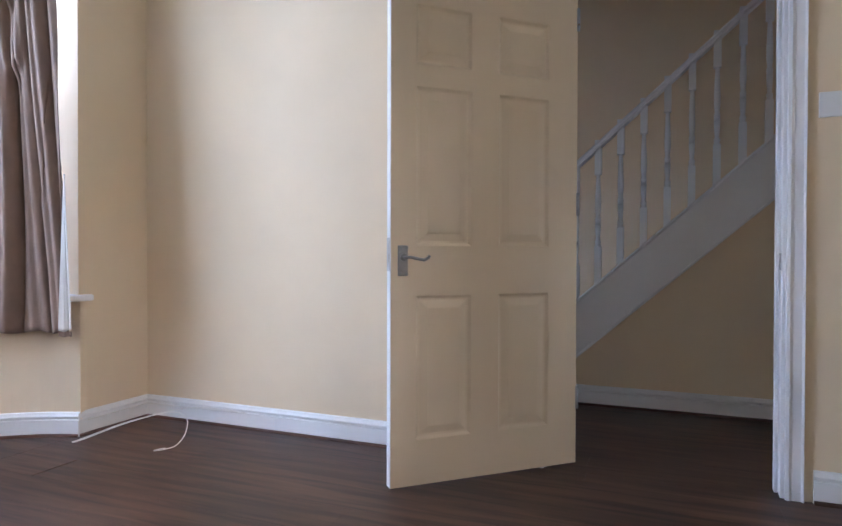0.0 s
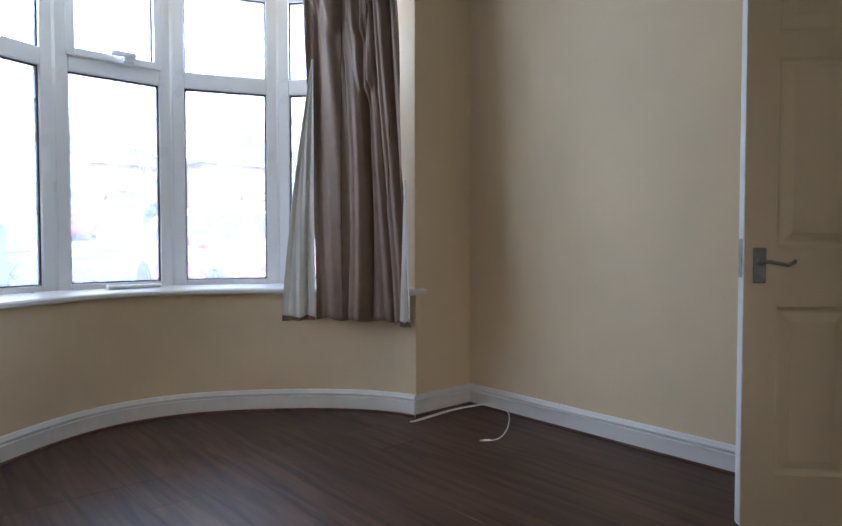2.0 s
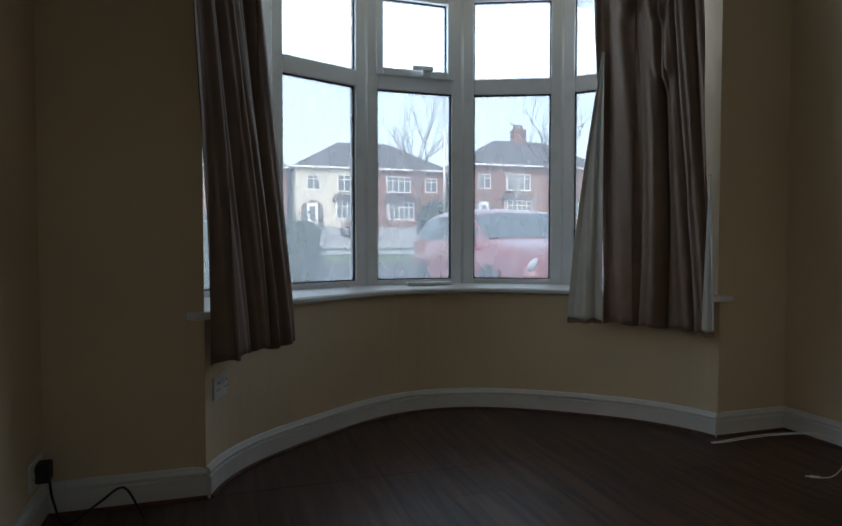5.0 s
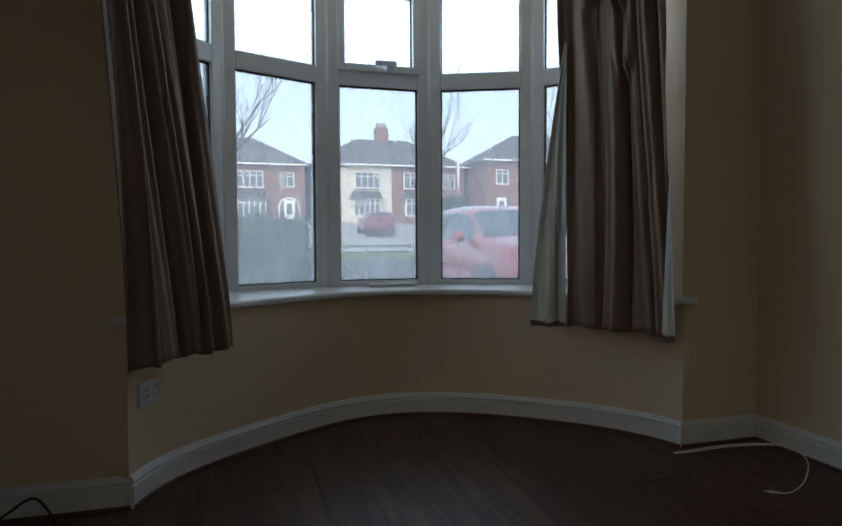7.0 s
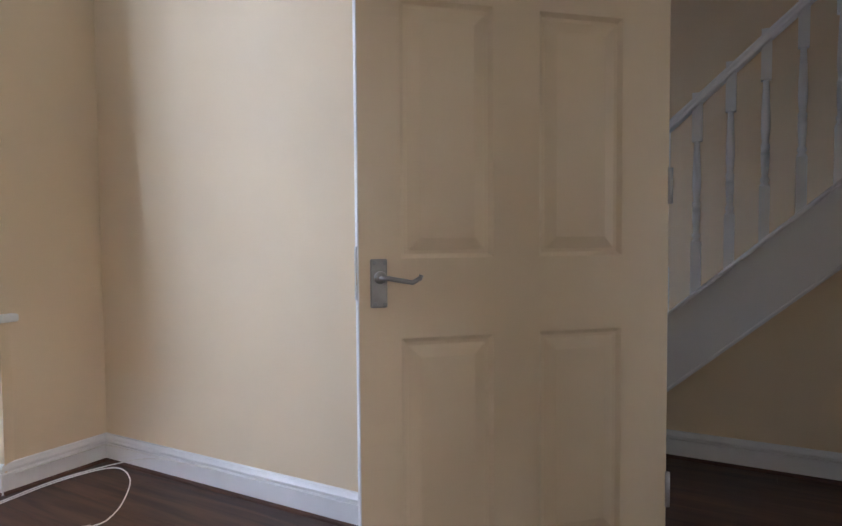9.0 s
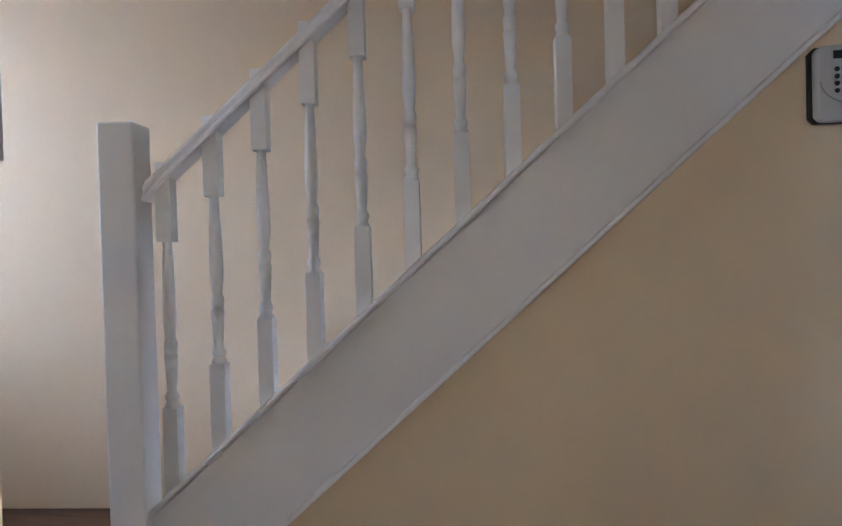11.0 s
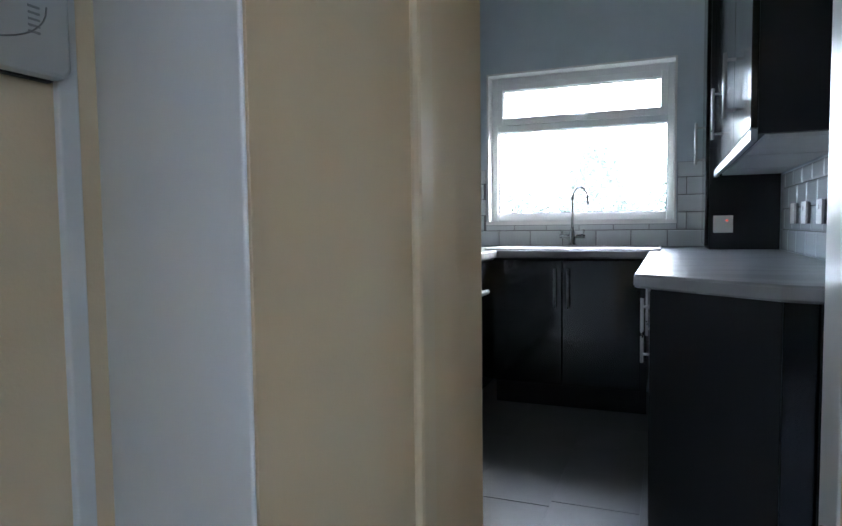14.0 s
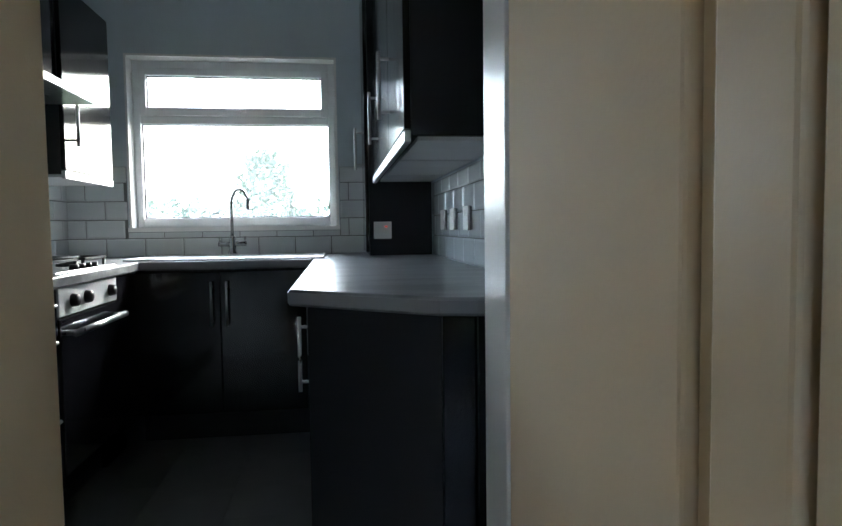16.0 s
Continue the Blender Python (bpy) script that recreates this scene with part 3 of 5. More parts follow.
def rail_profile():
    bm = bmesh.new()
    prof = [(-0.030, 0.0), (-0.030, 0.012), (-0.022, 0.020), (-0.024, 0.036), (-0.012, 0.050), (0.012, 0.050), (0.024, 0.036), (0.022, 0.020), (0.030, 0.012), (0.030, 0.0)]
    rings = [[bm.verts.new((x, HY + 0.013 + d, string_z(x) + RH + u)) for d, u in prof] for x in (X0 + 0.02, XE)]
    for i in range(len(prof)):
        j = (i + 1) % len(prof)
        bm.faces.new((rings[0][i], rings[0][j], rings[1][j], rings[1][i]))
    bm.faces.new(rings[0][::-1]), bm.faces.new(rings[1])
    return bm


part("handrail", rail_profile(), M_TRIM, stairs, "white painted moulded handrail", bevel=0.003)
BSP = 0.1216


def baluster_mesh():
    """Square at foot and head, turned between, with rings."""
    s = 0.0185
    bm = boxes((-s, -s, -0.035, s, s, 0.20), (-s, -s, RH - 0.16, s, s, RH + 0.035))
    prof = [(0.017, 0.20), (0.0175, 0.206), (0.012, 0.214), (0.0165, 0.222), (0.0165, 0.230), (0.011, 0.240), (0.0145, 0.29), (0.016, 0.33), (0.012, 0.318), (0.016, 0.352), (0.016, 0.360),
            (0.0115, 0.370), (0.0165, 0.42), (0.0155, 0.48), (0.012, 0.57), (0.0105, 0.605), (0.016, 0.612), (0.016, 0.620), (0.012, 0.628), (0.017, 0.640)]
    lathe(prof, 14, bm=bm)
    return bm


def smooth_round(ob):
    for p in ob.data.polygons:
        p.use_smooth = abs(p.normal.z) < 0.99 and p.area < 0.003
    return ob


first = smooth_round(part("baluster", baluster_mesh(), M_TRIM, stairs, "turned white baluster"))
kb = range(-3, 20)
for k in kb:
    x = SX + BSP * k
    ob = first if k == kb[0] else new("baluster", first.data)
    ob.parent = stairs
    if ob is not first:
        ob["label"] = "turned white baluster"
    ob.matrix_basis = pose(x, HY + 0.013, string_z(x) + 0.02)
part("newel_post", boxes((X0 - 0.08, HY - 0.03, 0, X0 + 0.01, HY + 0.06, string_z(X0) + 0.98)), M_TRIM, stairs, bevel=0.006)

# ---- boxed-in corner and passage to the kitchen ----
structure("corner_bead", boxes((0.628, HY - 0.012, -0.005, 0.660, HY + 0.002, CEIL)), M_TRIM, "white vertical timber trim", "trim", bevel=0.003)
structure("wall_under_stairs_end", boxes((0.655, HY + 0.001, -0.01, 0.72, HY + 0.1, CEIL)), M_WALL, "magnolia wall strip beside boxing")
boxing = prism([(0.70, HY + 0.05), (0.700, HY), (0.536, 3.803), (0.541, 3.800), (0.74, HY + 0.05)], CEIL + 0.01, Matrix.Translation((0, 0, -0.01)))
structure("boxing", boxing, M_TRIM, "white painted timber boxing", "boxing", bevel=0.004)
structure("wall_passage", prism([(0.540, 3.797), (0.96, 3.770), (0.96, 3.86), (0.575, 3.86)], CEIL + 0.01, Matrix.Translation((0, 0, -0.01))), M_WALL, "magnolia wall of the passage")
structure("wall_behind_passage", boxes((0.76, 3.86, -0.01, 1.25, HY + 0.1, CEIL)), M_WALL, "magnolia wall beside the kitchen")
# Kitchen door lining, deep, both sides.
structure("kitchen_lining_left", boxes((0.955, 3.768, -0.005, 1.298, 3.80, CEIL)), M_WALL, "magnolia painted lining of kitchen doorway", "door lining", bevel=0.004)
structure("kitchen_lining_right", boxes((1.172, 3.1125, -0.005, 1.300, 3.133, CEIL)), M_TRIM, "white gloss door lining of kitchen doorway", "door lining", bevel=0.004)
structure("kitchen_casing_left", boxes((0.915, 3.758, -0.005, 0.985, 3.778, CEIL)), M_DOOR, "ivory rounded door casing", "architrave", bevel=0.009)
structure("wall_passage_panel", boxes((0.738, LH + 0.001, -0.005, 1.170, 3.129, CEIL)), M_WALL, "magnolia boarded wall beside the kitchen doorway", bevel=0.004)
# Cupboard door on the hall side of the lounge wall.
cup = thing("door_3", "ivory painted closed cupboard door", "door", (0.14, LH, 0), 0, "", "structure")
part("door_leaf", boxes((0.0, 0.0, 0.02, 0.472, 0.022, 1.98)), M_DOOR, cup, bevel=0.003)
part("door_casing", boxes((0.482, 0, 0, 0.554, 0.026, 2.05), (-0.06, 0, 0, -0.005, 0.026, 2.05), (-0.005, 0, 1.985, 0.482, 0.026, 2.05)), M_DOOR, cup, "ivory door casing", bevel=0.004)
part("casing_bead", boxes((0.560, 0, 0, 0.594, 0.009, 2.05)), M_DOOR, cup, "ivory casing bead", bevel=0.004)

# ---- kitchen shell ----
W0, W1, WZ0, WZ1 = 3.355, 4.480, 1.018, 1.958
structure("wall_kitchen_window", boxes((KX, KR - 0.1, -0.01, KX + 0.28, W0, CEIL), (KX, W1, -0.01, KX + 0.28, KL + 0.1, CEIL), (KX, W0, -0.01, KX + 0.28, W1, WZ0), (KX, W0, WZ1, KX + 0.28, W1, CEIL)),
          M_KWALL, "pale grey-blue painted kitchen wall")
structure("wall_kitchen_right", boxes((1.3, KR - 0.1, -0.01, KX, KR, CEIL)), M_KWALL, "pale grey-blue painted kitchen wall")
structure("wall_kitchen_left", boxes((1.25, KL, -0.01, KX, KL + 0.1, CEIL)), M_KWALL, "pale grey-blue painted kitchen wall")
structure("wall_kitchen_hall", boxes((1.25, 3.80, -0.01, 1.30, KL, CEIL), (1.17, KR - 0.1, -0.01, 1.298, 3.112, CEIL)), M_KWALL, "painted wall between hall and kitchen")
structure("window_reveal", boxes((KX - 0.002, W0, WZ0 - 0.012, KX + 0.20, W0 + 0.012, WZ1), (KX - 0.002, W1 - 0.012, WZ0, KX + 0.20, W1, WZ1), (KX - 0.002, W0 + 0.012, WZ1 - 0.012, KX + 0.20, W1 - 0.012, WZ1),
                                  (KX - 0.012, W0 - 0.005, WZ0 - 0.015, KX + 0.20, W1 + 0.005, WZ0 + 0.008)), M_TRIM, "white painted window reveal and sill", "window reveal")
kw = thing("window_8", "white upvc kitchen window with top opener", "window", (KX + 0.13, W0, WZ0), 90, "", "structure")
ww, wh = W1 - W0, WZ1 - WZ0
s, sp = 0.050, 0.604
part("window_frame", boxes((0.012, -0.03, 0.008, s, 0.04, wh - 0.012), (ww - s, -0.03, 0.008, ww - 0.012, 0.04, wh - 0.012), (s, -0.03, 0.008, ww - s, 0.04, 0.060), (s, -0.03, wh - 0.055, ww - s, 0.04, wh - 0.012),
                           (s, -0.03, sp - 0.021, ww - s, 0.04, sp + 0.021)), M_UPVC, kw, bevel=0.005)
part("opening_sash", boxes((s, 0.0, sp + 0.021, s + 0.036, 0.055, wh - 0.055), (ww - s - 0.036, 0.0, sp + 0.021, ww - s, 0.055, wh - 0.055), (s + 0.036, 0.0, sp + 0.021, ww - s - 0.036, 0.055, sp + 0.066),
                           (s + 0.036, 0.0, wh - 0.095, ww - s - 0.036, 0.055, wh - 0.055)), M_UPVC, kw, bevel=0.004)
part("window_handle", boxes((ww / 2 - 0.06, 0.068, sp + 0.038, ww / 2 + 0.05, 0.082, sp + 0.054), (ww / 2 - 0.03, 0.054, sp + 0.032, ww / 2 + 0.02, 0.070, sp + 0.060)), M_UPVC, kw, "white window handle", bevel=0.004)
for gx0, gz0, gx1, gz1, gy in ((s, 0.060, ww - s, sp - 0.021, 0.0), (s + 0.036, sp + 0.066, ww - s - 0.036, wh - 0.095, 0.02)):
    part("gasket", boxes((gx0, gy - 0.004, gz0, gx0 + 0.005, gy + 0.012, gz1), (gx1 - 0.005, gy - 0.004, gz0, gx1, gy + 0.012, gz1), (gx0 + 0.005, gy - 0.004, gz0, gx1 - 0.005, gy + 0.012, gz0 + 0.005),
                         (gx0 + 0.005, gy - 0.004, gz1 - 0.005, gx1 - 0.005, gy + 0.012, gz1)), M_GASKET, kw)
    p = part("pane", boxes((gx0 + 0.001, gy, gz0 + 0.001, gx1 - 0.001, gy + 0.006, gz1 - 0.001)), M_KGLASS, kw, "clear glass")
    p.visible_shadow = False

# Added window out of view: lets in sky light for the lounge door.
rw = thing("window_9", "small unseen rear lounge window added to light the door face", "window", (RX + 0.05, 0.3, 1.25), 90, "", "structure")
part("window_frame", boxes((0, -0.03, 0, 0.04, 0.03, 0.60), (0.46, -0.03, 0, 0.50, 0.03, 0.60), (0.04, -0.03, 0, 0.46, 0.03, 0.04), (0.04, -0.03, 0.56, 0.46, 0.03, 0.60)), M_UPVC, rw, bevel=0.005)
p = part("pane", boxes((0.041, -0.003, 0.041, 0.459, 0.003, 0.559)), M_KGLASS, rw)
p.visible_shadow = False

# ---- kitchen units ----
CT, TH = 0.866, 0.040   # worktop height and thickness
FY_R, FY_L, FX_B = 3.482, 4.270, 3.33   # worktop fronts: right run, left run, window run
NX = 1.850             # near end of the right run


def bar_handle(parent, a, b, off, r=0.006):
    """A steel bar handle from a to b, standing off by the vector off."""
    a, b, off = Vector(a), Vector(b), Vector(off)
    d = (b - a).normalized() * 0.025
    bm = tube([a + off - d, b + off + d], r, 10)
    tube([a, a + off], r * 0.8, 8, bm), tube([b, b + off], r * 0.8, 8, bm)
    return part("handle", bm, M_STEEL, parent, "brushed steel bar handle", smooth=True)


# Worktop: one U-shaped top with the near corner clipped.
wt = [(NX, FY_R), (FX_B + 0.0, FY_R), (FX_B, FY_L), (1.32, FY_L), (1.32, KL), (KX, KL), (KX, KR), (1.575, KR), (1.580, 3.08), (1.600, 3.155)]
worktop = thing("worktop", "mottled grey laminate kitchen worktop in a U shape", "worktop")
part("top", prism(wt, TH, Matrix.Translation((0, 0, CT - TH))), M_WORKTOP, worktop, bevel=0.006)
edge_in = [(FX_B - 0.01, FY_R), (NX, FY_R), (1.600, 3.155), (1.580, 3.080), (1.575, KR + 0.002)]
edge_out = [(1.573, KR + 0.002), (1.578, 3.080), (1.598, 3.156), (NX - 0.001, FY_R + 0.002), (FX_B - 0.01, FY_R + 0.002)]
part("edging", prism(edge_in + edge_out, TH - 0.014, Matrix.Translation((0, 0, CT - TH + 0.007))), M_EDGING, worktop, "plain grey edging strip")


def base_unit(name, label, x0, x1, y0, y1, face, doors, drawers=0):
    """A base cabinet; face: (axis, value) of its front, doors: spans along the front with the side of the handle."""
    u = thing(name, label, "cabinet", (0, 0, 0), 0, "base cabinets")
    part("body", boxes((x0, y0, 0.13, x1, y1, CT - TH - 0.001)), M_CARCASS, u, bevel=0.002)
    ax, v, sgn = face
    if ax == "y":
        part("plinth", boxes((x0, min(v - sgn * 0.05, v - sgn * 0.07), 0, x1, max(v - sgn * 0.05, v - sgn * 0.07), 0.129)), M_CARCASS, u)
    else:
        part("plinth", boxes((min(v - sgn * 0.05, v - sgn * 0.07), y0, 0, max(v - sgn * 0.05, v - sgn * 0.07), y1, 0.129)), M_CARCASS, u)
    for a, b, hs in doors:
        z0, z1 = 0.14, CT - TH - 0.012
        lo, hi = min(v, v + sgn * 0.019), max(v, v + sgn * 0.019)
        if ax == "y":
            d = part("door", boxes((a + 0.002, lo, z0, b - 0.002, hi, z1)), M_GLOSS, u, "black gloss door", bevel=0.0025)
            if not hs:
                continue
            hx = a + 0.035 if hs < 0 else b - 0.035
            bar_handle(d, (hx, v + sgn * 0.019, z1 - 0.19), (hx, v + sgn * 0.019, z1 - 0.05), (0, sgn * 0.022, 0), 0.005)
        else:
            d = part("door", boxes((lo, a + 0.002, z0, hi, b - 0.002, z1)), M_GLOSS, u, "black gloss door", bevel=0.0025)
            hy = a + 0.035 if hs < 0 else b - 0.035
            bar_handle(d, (v + sgn * 0.019, hy, z1 - 0.23), (v + sgn * 0.019, hy, z1 - 0.07), (sgn * 0.03, 0, 0))
    return u


FYR = FY_R - 0.060
base_unit("base_cabinet", "black gloss base cabinet under the worktop end", NX + 0.035, 2.35, KR + 0.02, FYR, ("y", FYR, 1), [(NX + 0.035, 2.35, -1)])
base_unit("base_cabinet", "black gloss base cabinet under grey worktop", 2.352, 2.85, KR + 0.02, FYR, ("y", FYR, 1), [(2.352, 2.85, -1)])
base_unit("base_cabinet", "black gloss corner base cabinet under grey worktop", 2.852, 3.33, KR + 0.02, FYR, ("y", FYR, 1), [(2.852, 3.33, -1)])
FXB = FX_B + 0.045
base_unit("sink_cabinet", "black gloss double-door cabinet beneath the sink", FXB, KX - 0.02, FYR + 0.07, FY_L + 0.03, ("x", FXB, -1), [(FYR + 0.10, 3.92, 1), (3.92, FY_L + 0.03, -1)])
ep = thing("end_panel", "black matt angled end panel below the worktop", "panel")
part("angled_panel", prism([(NX + 0.030, FYR + 0.018), (NX + 0.050, FYR + 0.008), (1.657, 3.137), (1.637, 3.147)], CT - TH - 0.001), M_CARCASS, ep, bevel=0.002)
part("corner_post", prism([(1.636, 3.145), (1.656, 3.135), (1.642, 3.072), (1.622, 3.077)], CT - TH - 0.001), M_GLOSS, ep, "gloss corner strip", bevel=0.002)
part("side_panel", boxes((1.619, KR + 0.01, 0, 1.639, 3.070, CT - TH - 0.001)), M_CARCASS, ep, bevel=0.002)

# Left run: drawers, oven and a cabinet.
FYL = FY_L + 0.045
dr = thing("drawer_unit", "black gloss drawer unit with steel handles", "cabinet", (0, 0, 0), 0, "base cabinets")
part("body", boxes((1.99, FYL, 0.13, 2.545, KL - 0.02, CT - TH - 0.001)), M_CARCASS, dr, bevel=0.002)
part("plinth", boxes((1.99, FYL + 0.05, 0, 2.545, FYL + 0.07, 0.129)), M_CARCASS, dr)
for z0, z1 in ((0.14, 0.440), (0.444, 0.698), (0.702, 0.818)):
    d = part("drawer_front", boxes((1.992, FYL - 0.019, z0, 2.543, FYL - 0.001, z1)), M_GLOSS, dr, "black gloss drawer front", bevel=0.0025)
    bar_handle(d, (2.20, FYL - 0.019, z1 - 0.045), (2.44, FYL - 0.019, z1 - 0.045), (0, -0.03, 0))
oven = thing("oven", "built-under oven with pale grey control panel and black glass door", "oven", (0, 0, 0))
part("body", boxes((2.549, FYL, 0.12, 3.10, KL - 0.05, CT - TH - 0.002)), M_CARCASS, oven)
part("control_panel", boxes((2.551, FYL - 0.022, 0.722, 3.098, FYL - 0.001, 0.822)), M_UNDER, oven, "pale grey control panel", bevel=0.004)
for kx in (2.66, 2.78, 3.02):
    part("knob", lathe([(0.024, 0), (0.021, 0.020), (0.013, 0.025)], 16, pose(kx, FYL - 0.022, 0.770, 90)), M_BLACK, oven, "black control knob", smooth=True)
od = part("oven_door", boxes((2.551, FYL - 0.024, 0.18, 3.098, FYL - 0.001, 0.715)), M_GLOSS, oven, "black glass door", bevel=0.003)
bar_handle(od, (2.60, FYL - 0.024, 0.665), (3.05, FYL - 0.024, 0.665), (0, -0.038, 0), 0.012)
base_unit("base_cabinet", "black gloss corner base cabinet beside the oven", 3.106, 3.36, FYL, KL - 0.02, ("y", FYL, -1), [(3.106, 3.36, 0)])
base_unit("base_cabinet", "black gloss base cabinet by the doorway", 1.33, 1.986, FYL, KL - 0.02, ("y", FYL, -1), [(1.33, 1.986, 1)])

hob = thing("gas_hob", "steel gas hob with black pan supports on the worktop", "hob", (2.825, 4.545, CT), 0)
part("hob_plate", boxes((-0.28, -0.25, 0.0, 0.28, 0.25, 0.008)), M_STEEL, hob, bevel=0.004)
for bx, by in ((-0.14, -0.12), (0.14, -0.12), (-0.14, 0.12), (0.14, 0.12)):
    bn = part("burner", lathe([(0.045, 0.008), (0.045, 0.018), (0.030, 0.020), (0.030, 0.028), (0.0, 0.030)][:-1], 20, Matrix.Translation((bx, by, 0))), M_BLACK, hob, "black burner", smooth=True)
for bx in (-0.14, 0.14):
    bs = []
    for by in (-0.22, -0.12, 0.0, 0.12, 0.22):
        bs.append((bx - 0.11, by - 0.005, 0.036, bx + 0.11, by + 0.005, 0.046))
    for xx in (bx - 0.11, bx + 0.10):
        bs.append((xx, -0.225, 0.036, xx + 0.010, 0.225, 0.046))
        for by in (-0.22, 0.21):
            bs.append((xx, by, 0.008, xx + 0.010, by + 0.010, 0.036))
    part("pan_support", boxes(*bs), M_BLACK, hob, "black iron pan support")
for k in range(4):
    part("knob", lathe([(0.017, 0.008), (0.016, 0.026)], 14, Matrix.Translation((-0.09 + 0.06 * k, -0.232, 0))), M_BLACK, hob, smooth=True)

# Sink with drainer, and its tap.
sink = thing("sink", "stainless steel inset sink with drainer", "sink", (3.60, 3.93, CT), 0)
rim = [(-0.24, -0.50), (0.24, -0.50), (0.24, 0.42), (-0.24, 0.42)]
bm = bmesh.new()
loops = []
for sc, z in ((1.0, 0.001), (1.0, 0.010), (0.975, 0.012), (0.95, 0.006)):
    loops.append([bm.verts.new((x * sc, (y + 0.04) * sc - 0.04, z)) for x, y in rim])
for a, b in zip(loops, loops[1:]):
    for k in range(4):
        bm.faces.new((a[k], a[(k + 1) % 4], b[(k + 1) % 4], b[k]))
bm.faces.new(loops[-1]), bm.faces.new(loops[0][::-1])
part("rim", bm, M_STEEL, sink)
for k in range(6):
    part("drainer_rib", boxes((-0.15, -0.44 + 0.055 * k, 0.006, 0.15, -0.43 + 0.055 * k, 0.009)), M_STEEL, sink)
# No hollow: a flat plate whose grey paints in the bowl's shade.
part("bowl", prism([(-0.19, 0.0), (0.16, 0.0), (0.16, 0.38), (-0.19, 0.38)], 0.002, Matrix.Translation((0, 0, 0.0062))), M_GREYLINE, sink, "flat grey plate coloured as the shaded bowl")
tap = thing("mixer_tap", "chrome swan-neck mixer tap with crosshead levers", "tap", (3.81, 3.93, CT + 0.012), 0)
part("body", lathe([(0.027, 0), (0.025, 0.008), (0.020, 0.02), (0.018, 0.085), (0.014, 0.10)], 18), M_CHROME, tap, smooth=True)
neck = [(0, 0, 0.09), (0, 0, 0.20), (0, 0, 0.27)] + [(-0.05 + 0.05 * math.cos(a), -0.05 + 0.05 * math.cos(a), 0.27 + 0.075 * math.sin(a)) for a in [math.pi * k / 12 for k in range(1, 12)]] + [(-0.10, -0.10, 0.262), (-0.102, -0.102, 0.235)]
part("spout", tube(neck, 0.009, 12), M_CHROME, tap, "curved spout", smooth=True)
part("arm", tube([(0, -0.075, 0.055), (0, 0.075, 0.055)], 0.013, 12), M_CHROME, tap, smooth=True)
for sy in (-1, 1):
    part("lever", tube([(0, sy * 0.065, 0.055), (-0.006, sy * 0.068, 0.095)], 0.005, 8), M_CHROME, tap, smooth=True)


def wall_unit(label, x0, x1, y0, y1, z0, z1, front, doors, pelmet=True):
    """A wall cabinet with its doors on the y face `front`, standing out by sgn."""
    u = thing("wall_cabinet", label, "cabinet", (0, 0, 0), 0, "wall cabinets")
    v, sgn = front
    part("body", boxes((x0, y0, z0 + 0.012, x1, y1, z1)), M_CARCASS, u, bevel=0.002)
    part("underside", boxes((x0 + 0.018, y0 + 0.002, z0, x1 - 0.002, y1 - 0.02, z0 + 0.011)), M_UNDER, u, "white melamine underside")
    lo, hi = min(v, v + sgn * 0.019), max(v, v + sgn * 0.019)
    for a, b, hs in doors:
        d = part("door", boxes((a + 0.002, lo, z0 + 0.03, b - 0.002, hi, z1)), M_GLOSS, u, "black gloss door", bevel=0.0025)
        if not hs:
            continue
        hx = a + 0.05 if hs < 0 else b - 0.05
        bar_handle(d, (hx, v + sgn * 0.019, z0 + 0.155), (hx, v + sgn * 0.019, z0 + 0.33), (0, sgn * 0.035, 0), 0.007)
    part("light_rail", boxes((x0, lo, z0 - 0.008, x1, hi, z0 + 0.026)), M_STEEL, u, "brushed metal lower rail", bevel=0.004)
    return u


WZ = 1.245
WF = 3.162
wall_unit("black gloss wall cabinet at the worktop end", 2.008, 2.51, KR + 0.012, WF, WZ, 2.04, (WF, 1), [(2.008, 2.51, 1)])
wall_unit("black gloss wall cabinet with steel handle", 2.512, 3.14, KR + 0.012, WF, WZ, 2.04, (WF, 1), [(2.512, 3.14, 1)])
wall_unit("black gloss wall cabinet beside tall unit", 3.142, 3.545, KR + 0.012, WF, WZ, 2.04, (WF, 1), [(3.142, 3.545, 0)])
tall = thing("tall_cabinet", "black tall cabinet standing on the worktop corner", "cabinet", (0, 0, 0))
part("body", boxes((3.55, KR + 0.012, CT + 0.001, KX - 0.002, 3.20, 2.25)), M_CARCASS, tall, bevel=0.002)
td = part("door", boxes((3.552, 3.201, CT + 0.02, KX - 0.006, 3.22, 2.24)), M_GLOSS, tall, "black gloss door", bevel=0.0025)
bar_handle(td, (3.60, 3.22, 1.335), (3.60, 3.22, 1.50), (0, 0.045, 0), 0.007)
wall_unit("black gloss wall cabinet over the hob side", 3.07, 3.61, 4.48, KL - 0.012, WZ - 0.01, 2.03, (4.48, -1), [(3.07, 3.61, -1)])
hood = thing("cooker_hood", "steel visor cooker hood over the hob", "cooker hood", (0, 0, 0))
part("canopy", prism([(4.33, 1.525), (KL - 0.01, 1.525), (KL - 0.01, 1.62), (4.42, 1.59), (4.33, 1.555)], 0.585, Matrix(((0, 0, 1, 2.475), (1, 0, 0, 0), (0, 1, 0, 0), (0, 0, 0, 1)))), M_STEEL, hood, bevel=0.004)
part("hood_cabinet", boxes((2.475, 4.48, 1.622, 3.066, KL - 0.012, 2.03)), M_GLOSS, hood, "black gloss cabinet over the hood", bevel=0.003)


